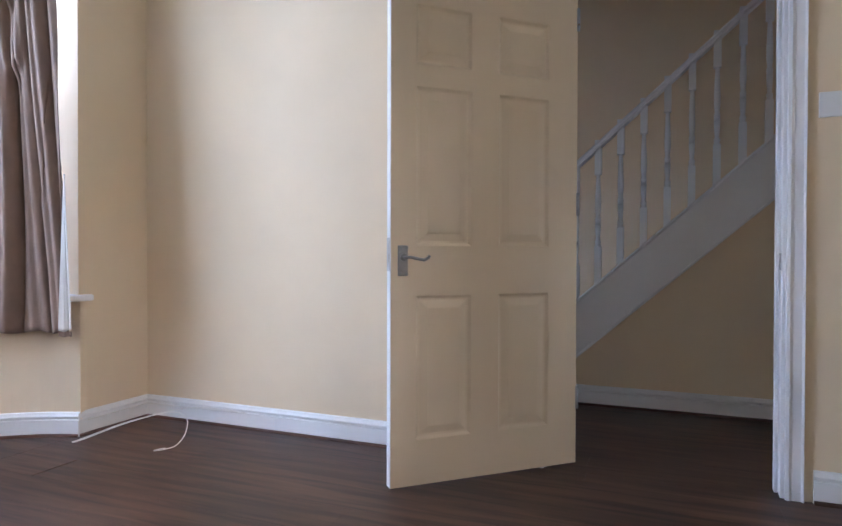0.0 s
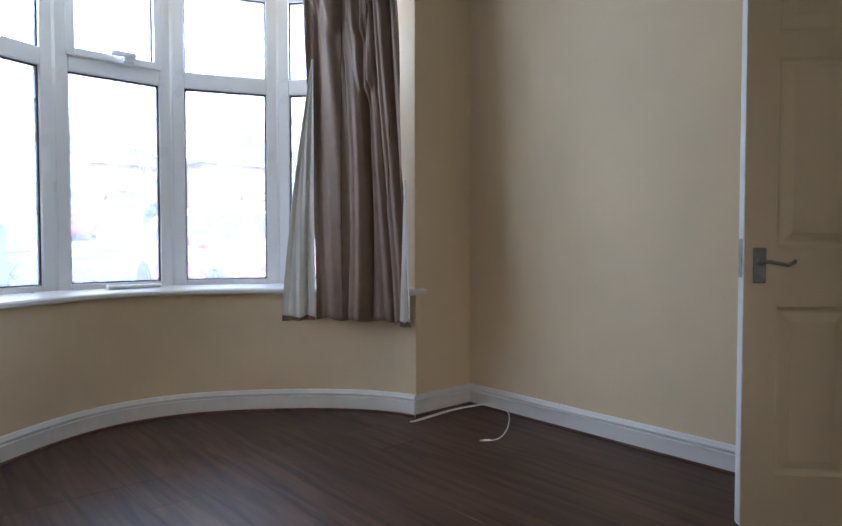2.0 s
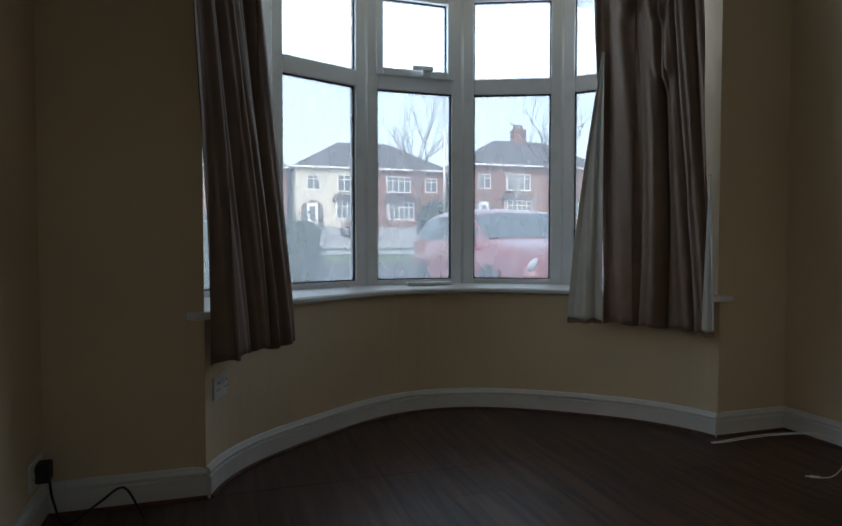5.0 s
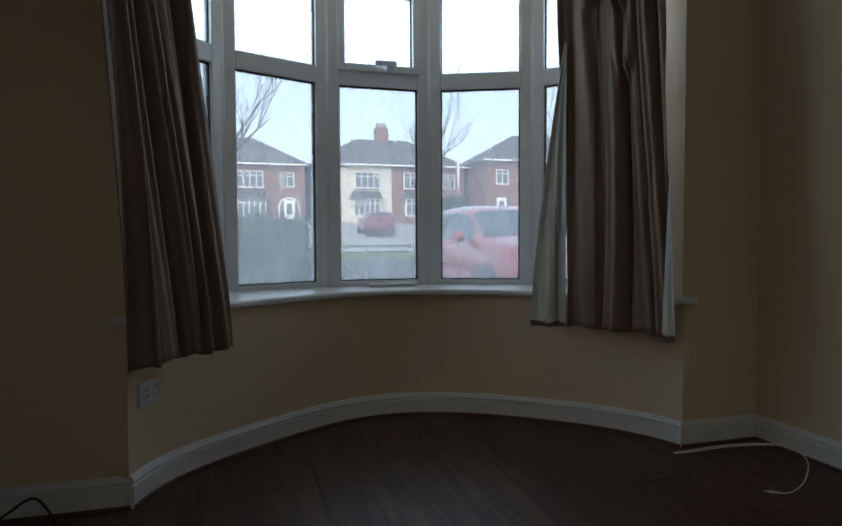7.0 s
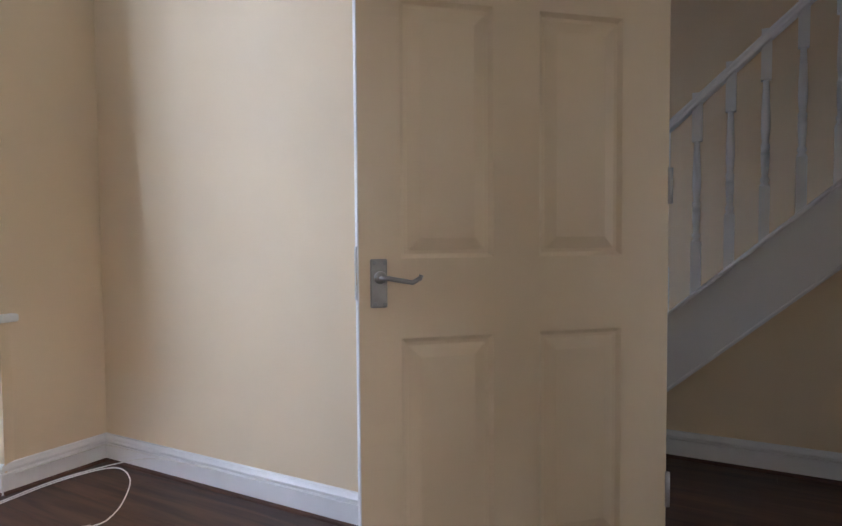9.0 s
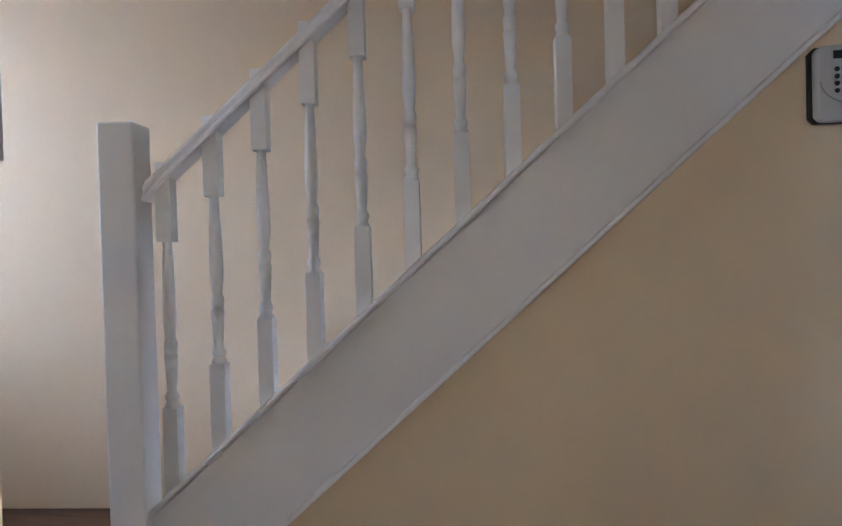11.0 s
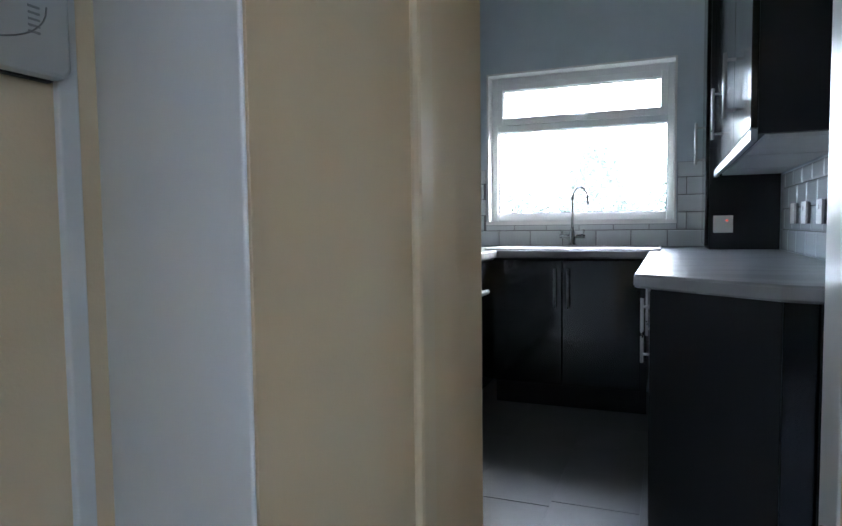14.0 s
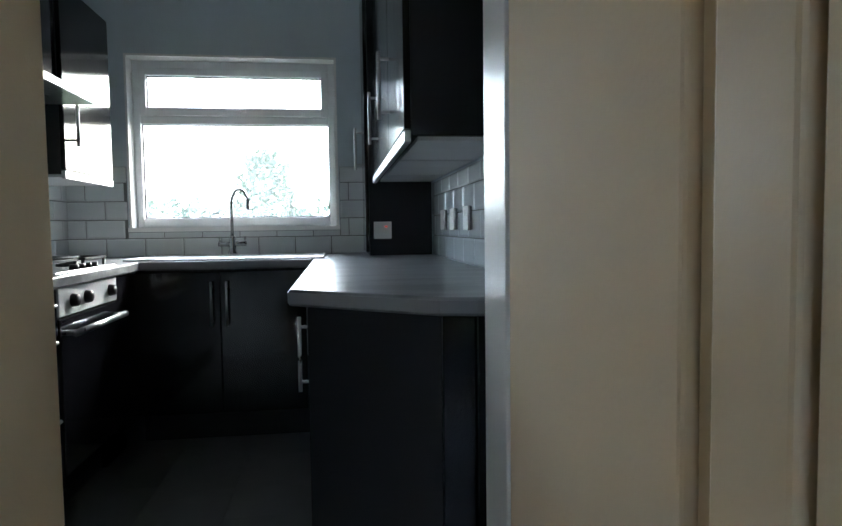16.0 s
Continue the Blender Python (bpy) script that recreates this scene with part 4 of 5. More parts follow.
def socket(label, m, w=0.146, h=0.086, rockers=2, holes=True, neon=False, box=0.0):
    """A face plate in its own XZ plane, out along -Y."""
    s_ = thing("socket", label, "socket")
    s_.matrix_basis = m @ pose(0, -box, 0)
    if box:
        # Dark grey here paints the unlit side of the plate onto the box.
        part("back_box", boxes((-w / 2 + 0.001, 0.0, -h / 2 + 0.001, w / 2 - 0.001, box, h / 2 - 0.001)), M_GREYLINE, s_, "surface-mounted box with its shade put into dark grey", bevel=0.003)
    part("plate", boxes((-w / 2, -0.009, -h / 2, w / 2, 0, h / 2)), M_PLASTIC, s_, bevel=0.003)
    for k in range(rockers):
        cx = 0 if rockers == 1 else (-0.014 + 0.028 * k)
        part("rocker", boxes((cx - 0.007, -0.0125, 0.008, cx + 0.007, -0.0092, 0.028)), M_PLASTIC, s_, bevel=0.001)
    if holes:
        for sx in (-0.036, 0.036):
            part("pin_hole", boxes((sx - 0.0035, -0.0095, 0.012, sx + 0.0035, -0.0091, 0.021)), M_BLACK, s_)
            for dx in (-0.011, 0.011):
                part("pin_hole", boxes((sx + dx - 0.0035, -0.0095, -0.012, sx + dx + 0.0035, -0.0091, -0.006)), M_BLACK, s_)
    if neon:
        part("neon", boxes((0.012, -0.0105, 0.016, 0.024, -0.0091, 0.022)), M_NEON, s_, "lit red neon")
    return s_


M_NEON = bpy.data.materials.new("red_neon")
M_NEON.use_nodes = True
M_NEON.node_tree.nodes["Principled BSDF"].inputs["Base Color"].default_value = (0.5, 0.05, 0.02, 1)
M_NEON.node_tree.nodes["Principled BSDF"].inputs["Emission Color"].default_value = (1.0, 0.15, 0.05, 1)
M_NEON.node_tree.nodes["Principled BSDF"].inputs["Emission Strength"].default_value = 0.12
socket("white cooker switch with red neon on the tall cabinet", pose(3.549, 3.134, 0.997, 0, 0, -90), 0.092, 0.088, 1, False, True)
for sx in (2.61, 2.89, 3.13):
    socket("white surface-mounted socket on the tiled splashback", pose(sx, KR + 0.0115, 1.042, 0, 0, 180), 0.088, 0.090, 1, False, False, 0.008)

# ---- alarm panel, switch and sockets ----
alarm = thing("alarm_panel", "grey plastic alarm control panel with keypad", "alarm panel", (0.368, HY, 1.209), 0)
AW, AH = 0.262, 0.172
prof = [(0.012, 0), (AW - 0.012, 0), (AW, 0.012), (AW, AH - 0.016), (AW - 0.012, AH - 0.004), (AW * 0.5, AH + 0.004), (0.014, AH), (0.0, AH - 0.014), (0, 0.012)]
part("case_back", prism([(x, z) for x, z in prof], 0.014, pose(0, -0.0005, 0, 90)), M_BLACK, alarm, "dark back case", bevel=0.003)
part("case_front", prism([(x * 0.985 + 0.004, z * 0.985 + 0.001) for x, z in prof], 0.024, pose(0, -0.0146, 0, 90)), M_ALARM, alarm, "grey front cover", bevel=0.007)
part("display", boxes((0.040, -0.0402, AH - 0.033, 0.098, -0.0387, AH - 0.015)), M_LCD, alarm, "dark display window")
part("badge", boxes((0.196, -0.0400, AH - 0.022, 0.220, -0.0387, AH - 0.012)), M_LCD, alarm, "small dark badge")
for k in range(2):
    part("indicator", boxes((0.106, -0.0400, AH - 0.022 - 0.008 * k, 0.110, -0.0387, AH - 0.018 - 0.008 * k)), M_PLASTIC, alarm)
for r in range(4):
    for c in range(4):
        part("key", lathe([(0.0058, 0.0), (0.0050, 0.0025)], 10, pose(0.048 + 0.0152 * c, -0.0386, AH - 0.056 - 0.0158 * r, 90)), M_BLACK, alarm, "round black key")
seam = [(0.119 - 0.107 * math.cos(math.pi * k / 20), -0.0392, 0.090 - 0.057 * math.sin(math.pi * k / 20) ** 0.9) for k in range(21)]
part("flap_seam", tube(seam, 0.0012, 6), M_GREYLINE, alarm, "curved seam of flap")
for k in range(5):
    part("grille_slot", boxes((0.200, -0.0395, 0.052 + 0.008 * k, 0.216, -0.0387, 0.055 + 0.008 * k)), M_GREYLINE, alarm)
socket("white light switch on the magnolia wall", pose(0.118, LW, 1.365, 0, 0, 0), 0.086, 0.086, 1, False)
xs_, ys_ = bay(-A1 + 7, bay_in(-A1 + 7) + 0.003)
socket("white double socket on the curved bay wall", pose(xs_, ys_, 0.37, 0, 0, 90 + A1 - 7), 0.146, 0.086)

# ---- curtains ----


def curtain(name, label, pts, z0, z1, folds, amp, gather, seed, swags=(), lean=(0, 0)):
    """A hanging cloth along plan points; folds deepen downwards and the top is drawn in."""
    rng = random.Random(seed)
    root = thing(name, label, "curtain", (pts[0][0], pts[0][1], 0))
    ph = [rng.uniform(0, 6.28) for _ in range(4)]
    seg, rows = 170, 60
    P0 = [Vector(p) for p in pts]
    ln = [0]
    for a, b in zip(P0, P0[1:]):
        ln.append(ln[-1] + (b - a).length)

    def along(u):
        d = u * ln[-1]
        for i in range(len(P0) - 1):
            if d <= ln[i + 1] or i == len(P0) - 2:
                t = (d - ln[i]) / (ln[i + 1] - ln[i])
                tv = (P0[i + 1] - P0[i]).normalized()
                return P0[i].lerp(P0[i + 1], t), Vector((-tv.y, tv.x))

    def sheet(ua, ub, zlo, push, hem, v1=1.0):
        bm = bmesh.new()
        grid = []
        for j in range(rows + 1):
            v = v1 * j / rows
            z = zlo + (z1 - zlo) * v
            row = []
            for i in range(seg + 1):
                u = ua + (ub - ua) * i / seg
                k = v ** 1.3
                uu = u * (1 - k) + (gather[0] + (gather[1] - gather[0]) * u) * k
                p, nrm = along(min(max(uu, -0.2), 1))
                # rounded ridges with tight valleys; they drift sideways on the way down and differ in depth
                us = u + 0.055 * math.sin(2.7 * v + ph[0] + 4.2 * u) + 0.035 * math.sin(5.5 * u + ph[1]) + 0.03 * math.sin(9 * u - 3.1 * v + ph[2])
                a = folds * 2 * math.pi * us
                ridge = 2 * abs(math.sin(a / 2 + ph[3])) ** 0.75 - 1.2
                deep = 0.62 + 0.38 * math.sin(0.83 * a + ph[1] + 1.5 * v)
                w = deep * ridge + 0.55 * math.sin(0.41 * a + ph[2] + 1.9 * v) + 0.10 * math.sin(2.6 * a + ph[0] + 7 * v)
                am = amp * (1.0 - 0.30 * v)
                sag = 0.0
                for su, sv, sw, sd in swags:
                    du = (u - su) / sw
                    h = v - (sv + 0.035 * du * du)
                    drop = math.exp(-(h / 0.13) ** 2) if h > 0 else math.exp(-(h / 0.022) ** 2)
                    sag += sd * math.exp(-du * du) * drop
                q = p - nrm * (am * w + sag - push)
                zz = z + (hem * math.sin(0.9 * a + ph[2]) if j == 0 else 0)
                row.append(bm.verts.new((q.x - pts[0][0] + lean[0] * v, q.y - pts[0][1] + lean[1] * v, zz)))
            grid.append(row)
        for j in range(rows):
            for i in range(seg):
                bm.faces.new((grid[j][i], grid[j][i + 1], grid[j + 1][i + 1], grid[j + 1][i]))
        return bm

    def thick(ob):
        md = ob.modifiers.new("solid", "SOLIDIFY")
        md.thickness = 0.003

    thick(part("cloth", sheet(0, 1, z0, -0.03, 0.006), M_CURTAIN, root, "taupe satin face", smooth=True))
    return root, sheet, thick


# Hall-side curtain: pinched high up, its lining showing on the window side and at the hem.
c1, sh1, th1 = curtain("curtain", "taupe satin curtain hanging in the bay, with cream lining", [(-3.36, 2.30), (-3.24, 2.395), (-3.10, 2.47), (-2.97, 2.515), (-2.87, 2.53)], 0.50, 2.42, 5.0, 0.040, (-0.13, 0.84), 4, [(0.30, 0.80, 0.07, 0.040), (0.58, 0.77, 0.08, 0.055), (0.62, 0.62, 0.08, 0.050), (0.12, 0.86, 0.06, 0.035), (0.85, 0.84, 0.07, 0.030)])
lin = [(-3.47, 2.155), (-3.435, 2.20), (-3.40, 2.245), (-3.365, 2.29)]
c1b, sh1b, th1b = curtain("curtain_lining_tmp", "x", lin, 0.515, 1.85, 1.6, 0.016, (0.94, 1.0), 9)
th1b(part("hem", sh1b(0.0, 1.0, 0.495, -0.027, 0.004, 0.022), M_CURTAIN, c1b, "taupe hem band under the lining", smooth=True))
edge = [(-2.882, 2.487), (-2.860, 2.500), (-2.835, 2.512)]
c1e, sh1e, th1e = curtain("curtain_edge_tmp", "x", edge, 0.515, 1.20, 1.0, 0.006, (0.46, 0.50), 3)
th1e(part("hem", sh1e(0.0, 1.0, 0.49, -0.027, 0.003, 0.03), M_CURTAIN, c1e, "taupe hem band under the lining", smooth=True))
for root_, base in ((c1b, lin[0]), (c1e, edge[0])):
    for ch in list(root_.children):
        if ch.name.startswith("cloth"):
            ch.name, ch["label"] = "lining", "cream curtain lining"
            ch.data.materials[0] = M_LINING
        ch.parent = c1
        ch.matrix_basis = Matrix.Translation(Vector((base[0], base[1], 0)) - Vector((-3.36, 2.30, 0)))
    bpy.data.objects.remove(root_)
c2, sh2, th2 = curtain("curtain", "dark taupe satin curtain hanging in the bay corner", [(-2.835, 0.398), (-2.91, 0.434), (-3.04, 0.52), (-3.15, 0.61), (-3.24, 0.715)], 0.495, 2.42, 4.5, 0.036, (-0.18, 0.64), 11, [(0.35, 0.84, 0.08, 0.035), (0.7, 0.80, 0.08, 0.04)], (0.015, -0.080))
rod_pts = [(*bay(-70 + 140 * k / 40, BR - 0.03), 2.425) for k in range(41)]
tagged(finish("curtain_track", tube(rod_pts, 0.009, 8), M_PLASTIC, None, "", True), "white curved curtain track along the bay", "curtain track")

# ---- cables and small things on the lounge floor ----
def smooth_path(pts, n=8):
    """Catmull-Rom through the points."""
    v = [Vector(p) for p in pts]
    out = []
    for i in range(len(v) - 1):
        a, b, c_, d = v[max(i - 1, 0)], v[i], v[i + 1], v[min(i + 2, len(v) - 1)]
        for k in range(n):
            t = k / n
            out.append(0.5 * ((2 * b) + (c_ - a) * t + (2 * a - 5 * b + 4 * c_ - d) * t * t + (3 * b - a - 3 * c_ + d) * t ** 3))
    return out + [v[-1]]


cable = thing("aerial_cable", "loose white aerial cable looped on the floor", "cable", (-2.6, 2.9, 0))
cp = [(0.27, 0.095, 0.088), (0.18, 0.085, 0.094), (0.02, 0.02, 0.10), (-0.16, -0.16, 0.06), (-0.265, -0.33, 0.012), (-0.28, -0.365, 0.006), (-0.25, -0.34, 0.012), (-0.12, -0.20, 0.07), (0.02, -0.09, 0.105), (0.13, -0.10, 0.09), (0.19, -0.17, 0.045), (0.20, -0.235, 0.012), (0.185, -0.285, 0.006)]
part("sheath", tube(smooth_path(cp), 0.0024, 8), M_CABLE, cable, "white cable", smooth=True)
part("plug", tube([(0.187, -0.283, 0.008), (0.165, -0.308, 0.007)], 0.005, 8), M_PLASTIC, cable, "white aerial plug", smooth=True)
part("plug_tip", tube([(0.165, -0.308, 0.007), (0.155, -0.320, 0.006)], 0.0035, 8), M_STEEL, cable, "metal plug tip", smooth=True)
run = [(FX + 0.024, 2.66, 0.070), (FX + 0.024, 3.012, 0.072), (FX + 0.06, LW - 0.024, 0.072), (-2.55, LW - 0.024, 0.076), (-2.30, LW - 0.024, 0.080)]
tagged(finish("skirting_cable", tube(run, 0.003, 6), M_CABLE, None, "", True), "white cable clipped along the skirting", "cable")
plug = thing("mains_adaptor", "black mains adaptor with curled lead by the skirting", "adaptor", (-2.86, LY + 0.001, 0.0))
part("body", boxes((-0.03, 0.0, 0.15, 0.03, 0.045, 0.21)), M_BLACK, plug, bevel=0.006)
part("lead", tube(smooth_path([(0, 0.04, 0.15), (0.0, 0.05, 0.08), (0.03, 0.09, 0.012), (0.10, 0.20, 0.10), (0.05, 0.26, 0.12), (0.0, 0.30, 0.02), (0.12, 0.34, 0.005)]), 0.004, 8), M_BLACK, plug, smooth=True)
socket("white socket low on the chimney-side wall", pose(-2.86, LY, 0.18, 0, 0, 180), 0.146, 0.086)
xw, yw = bay(2, GR - 0.16)
tagged(finish("window_key_box", boxes((xw - 0.03, yw - 0.13, 0.663, xw + 0.03, yw + 0.13, 0.682)), M_PLASTIC, None, "", False, 0.005), "white plastic strip lying on the window sill", "plastic strip")
xw, yw = bay(-21, GR - 0.09)
tagged(finish("sill_cable", tube(smooth_path([(xw, yw - 0.06, 0.664), (xw + 0.01, yw - 0.02, 0.69), (xw, yw + 0.05, 0.685), (xw, yw + 0.09, 0.664)]), 0.004, 8), M_CABLE, None, "", True), "short white cable loop on the window sill", "cable")

# ---- outside, street side ----
def ground_z(x):
    """Drive, road and the rise towards the houses across the street."""
    d = -x
    return -0.06 if d < 16 else (-0.06 + (d - 16) * 0.036 if d < 34 else 0.588 + (d - 34) * 0.095 if d < 52 else 2.3)


def strip(x0, x1, y0, y1, lift, n=10):
    bm = bmesh.new()
    rows = []
    for i in range(n + 1):
        x = x0 + (x1 - x0) * i / n
        rows.append([bm.verts.new((x, y, ground_z(x) + lift)) for y in (y0, y1)])
    for a, b in zip(rows, rows[1:]):
        bm.faces.new((a[0], a[1], b[1], b[0]))
    return bm


structure("ground", strip(-900, 900, -900, 900, -0.03, 900), M_GRASS, "winter grass and soil around the houses", "ground")
structure("drive", strip(-12.5, -4.4, -6, 9, 0.0, 6), M_PAVING, "pale concrete front drive", "drive")
structure("pavement_near", strip(-14.5, -12.5, -80, 80, 0.02, 4), M_PAVING, "concrete pavement", "pavement")
structure("road", strip(-22, -14.6, -90, 90, 0.0, 8), M_ASPHALT, "grey asphalt road", "road")
structure("pavement_far", strip(-30, -27, -90, 90, 0.02, 6), M_PAVING, "concrete pavement across the road", "pavement")
structure("forecourt", strip(-50, -33, -60, 60, 0.012, 12), M_PAVING, "paved forecourts of the houses", "drive")


def house(name, label, at, rz, w, depth, wall_h, cream, seed):
    """A pair of semi-detached houses with a hipped roof; the front faces local -Y."""
    h = thing(name, label, "house", at, rz, "houses across the street")
    half = w / 2
    ma, mb = (M_RENDER, M_BRICK) if cream else (M_BRICK, M_BRICK)
    part("wall", boxes((-half, 0, -3.0, 0, depth, wall_h)), ma, h, "cream rendered half" if cream else "red brick half")
    part("wall", boxes((0.002, 0, -3.0, half, depth, wall_h)), mb, h, "red brick half")
    o, rh = 0.45, 2.6
    bm = bmesh.new()
    e = [bm.verts.new(p) for p in ((-half - o, -o, wall_h - 0.1), (half + o, -o, wall_h - 0.1), (half + o, depth + o, wall_h - 0.1), (-half - o, depth + o, wall_h - 0.1))]
    t = [bm.verts.new(p) for p in ((-half * 0.36, depth / 2, wall_h + rh), (half * 0.36, depth / 2, wall_h + rh))]
    bm.faces.new((e[0], e[1], t[1], t[0])), bm.faces.new((e[1], e[2], t[1])), bm.faces.new((e[2], e[3], t[0], t[1])), bm.faces.new((e[3], e[0], t[0])), bm.faces.new(e[::-1])
    roof = part("roof", bm, M_SLATE, h, "grey hipped tile roof")
    ch = part("chimney", boxes((-0.55, depth / 2 - 0.5, wall_h + 1.6, 0.55, depth / 2 + 0.4, wall_h + rh + 1.0)), M_BRICK, roof, "brick chimney stack")
    for cx in (-0.32, 0.0, 0.32):
        part("chimney_pot", lathe([(0.13, wall_h + rh + 1.0), (0.11, wall_h + rh + 1.45)], 10, Matrix.Translation((cx, depth / 2, 0))), M_SOOT, roof)
    part("gutter", boxes((-half - o, -o - 0.06, wall_h - 0.16, half + o, -o + 0.04, wall_h - 0.04)), M_TRIM, h, "white gutter and fascia")

    def window(x, z, ww, hh, n, proud=0.0):
        wdw = part("window", boxes((x - ww / 2 - 0.06, -0.05 - proud, z - 0.08, x + ww / 2 + 0.06, 0.02, z)), M_TRIM, h, "white framed casement window")
        st = [(x - ww / 2 + ww * k / n - 0.035, -0.04 - proud, z, x - ww / 2 + ww * k / n + 0.035, 0.01, z + hh) for k in range(n + 1)]
        st += [(x - ww / 2, -0.04 - proud, z + hh - 0.06, x + ww / 2, 0.01, z + hh), (x - ww / 2, -0.04 - proud, z + hh * 0.68, x + ww / 2, 0.01, z + hh * 0.68 + 0.06)]
        part("frame", boxes(*st), M_TRIM, wdw)
        part("pane", boxes((x - ww / 2, -0.02 - proud, z + 0.002, x + ww / 2, 0.006, z + hh - 0.062)), M_HOUSEGLASS, wdw)
        return wdw

    for s in (-1, 1):
        mw = ma if s < 0 else mb
        window(s * half * 0.32, 3.0, 2.0, 1.25, 4, 0.25)
        window(s * half * 0.78, 3.1, 1.0, 1.1, 2)
        # ground floor bay with its own small roof
        x = s * half * 0.34
        part("bay", boxes((x - 1.15, -0.62, -0.6, x + 1.15, -0.001, 0.75)), mw, h, "projecting bay")
        window(x, 0.76, 2.1, 1.35, 5, 0.62)
        bm = bmesh.new()
        b0 = [bm.verts.new(p) for p in ((x - 1.3, -0.85, 2.12), (x + 1.3, -0.85, 2.12), (x + 1.3, 0, 2.12), (x - 1.3, 0, 2.12), (x - 1.1, 0, 2.7), (x + 1.1, 0, 2.7))]
        for f in ((0, 1, 5, 4), (1, 2, 5), (0, 4, 3), (0, 3, 2, 1), (2, 3, 4, 5)):
            bm.faces.new([b0[i] for i in f])
        part("bay_roof", bm, M_SLATE, h, "tiled bay roof")
        # arched porch with a door in it
        xd = s * half * 0.80
        arch = [(-0.75, 0.0), (0.75, 0.0), (0.75, 1.35)] + [(0.75 * math.cos(a), 1.35 + 0.75 * math.sin(a)) for a in [math.pi * k / 10 for k in range(1, 10)]] + [(-0.75, 1.35)]
        part("porch_arch", prism([(xd + px * 1.15, pz * 1.06) for px, pz in arch], 0.10, pose(0, 0.0, 0, 90)), M_BRICK if s < 0 else M_TRIM, h, "arched porch surround")
        part("porch_recess", prism([(xd + px, pz) for px, pz in arch], 0.03, pose(0, -0.101, 0, 90)), M_HOUSEGLASS, h, "dark porch glazing")
        d = part("door", boxes((xd - 0.42, -0.19, 0.02, xd + 0.42, -0.132, 1.98), ), M_TRIM, h, "white front door")
        part("door_pane", boxes((xd - 0.22, -0.20, 0.9, xd + 0.22, -0.191, 1.7)), M_HOUSEGLASS, d)
    return h


def place(px_deg, dist):
    """A place seen from the middle of the lounge, by degrees left of the hall direction."""
    a = radians(px_deg)
    return -0.65 - dist * math.sin(a), 0.5 + dist * math.cos(a)


hx, hy = place(76.6, 51)
house("house", "cream and brick semi-detached house pair with bay windows", (hx, hy, 2.0), 90, 12.6, 8, 4.9, True, 1)
hx, hy = place(61.5, 52)
house("house", "red brick semi-detached house pair with hipped roof", (hx, hy, 2.1), 90, 12.6, 8, 5.0, False, 2)
hx, hy = place(91.5, 51)
house("house", "red brick and cream house pair with hipped roof", (hx, hy, 2.0), 90, 12.6, 8, 4.9, False, 3)
for k, (dg, dd) in enumerate(((84.2, 58), (69.0, 58))):
    gx, gy = place(dg, dd)
    g = thing("garage", "small pitched outbuilding between the houses", "garage", (gx, gy, 2.2), 90)
    part("wall", boxes((-1.6, 0, -2, 1.6, 4, 2.3)), M_RENDER if k == 0 else M_BRICK, g)
    part("roof", prism([(-1.8, 2.3), (1.8, 2.3), (0, 3.3)], 4.2, pose(0, 4.1, 0, 90)), M_SLATE, g)
    part("garage_door", boxes((-1.1, -0.04, 0, 1.1, -0.002, 2.0)), M_TRIM, g, "white garage door")


def bare_tree(at, height, r, seed, lean=0.0):
    """A winter street tree: tapered trunk, limbs and twigs, no leaves."""
    rng = random.Random(seed)
    tr = thing("tree", "bare winter street tree with fine twigs", "tree", at, 0, "street trees")
    trunk = [(0, 0, -0.3), (0.03, 0.02, height * 0.2), (0.0, 0.06, height * 0.42), (lean, 0.0, height * 0.62)]
    part("trunk", tube(trunk, r, 10, None, r * 0.5), M_BARK, tr, "grey-brown trunk", smooth=True)
    bm = bmesh.new()

    def grow(p, d, ln, rad, depth):
        pts = [p]
        for _ in range(4):
            d = (d + Vector((rng.uniform(-1, 1), rng.uniform(-1, 1), rng.uniform(-0.2, 0.5))) * 0.16).normalized()
            pts.append(pts[-1] + d * ln / 4)
        tube(pts, rad, 5 if depth > 1 else 4, bm, rad * 0.5)
        if depth:
            for _ in range(3 if depth > 1 else 4):
                q = pts[rng.randint(1, 4)]
                nd = (d + Vector((rng.uniform(-1, 1), rng.uniform(-1, 1), rng.uniform(-0.1, 0.9))) * 0.75).normalized()
                grow(q, nd, ln * rng.uniform(0.55, 0.8), rad * 0.5, depth - 1)

    for k in range(8):
        a = k * 2.4 + rng.uniform(-0.3, 0.3)
        base = Vector(trunk[2]).lerp(Vector(trunk[3]), rng.uniform(0, 1))
        grow(base, Vector((math.cos(a) * 0.7, math.sin(a) * 0.7, 1.0)).normalized(), height * rng.uniform(0.25, 0.36), r * 0.30, 3)
    part("crown", bm, M_BARK, tr, "fine bare branches")
    return tr


for dg, dd, hh, rr, sd in ((72.5, 40, 8.6, 0.16, 5), (60.5, 42, 9.0, 0.16, 6), (91.0, 30, 8.5, 0.22, 7)):
    tx, ty = place(dg, dd)
    bare_tree((tx, ty, ground_z(tx) - 0.03), hh, rr, sd)
tx, ty = place(70.2, 27)
lp = thing("street_lamp", "tall thin grey street lamp column", "street lamp", (tx, ty, ground_z(tx) - 0.03))
part("column", tube([(0, 0, 0), (0, 0, 3), (0, 0, 8)], 0.07, 10, None, 0.045), M_STEEL, lp, smooth=True)
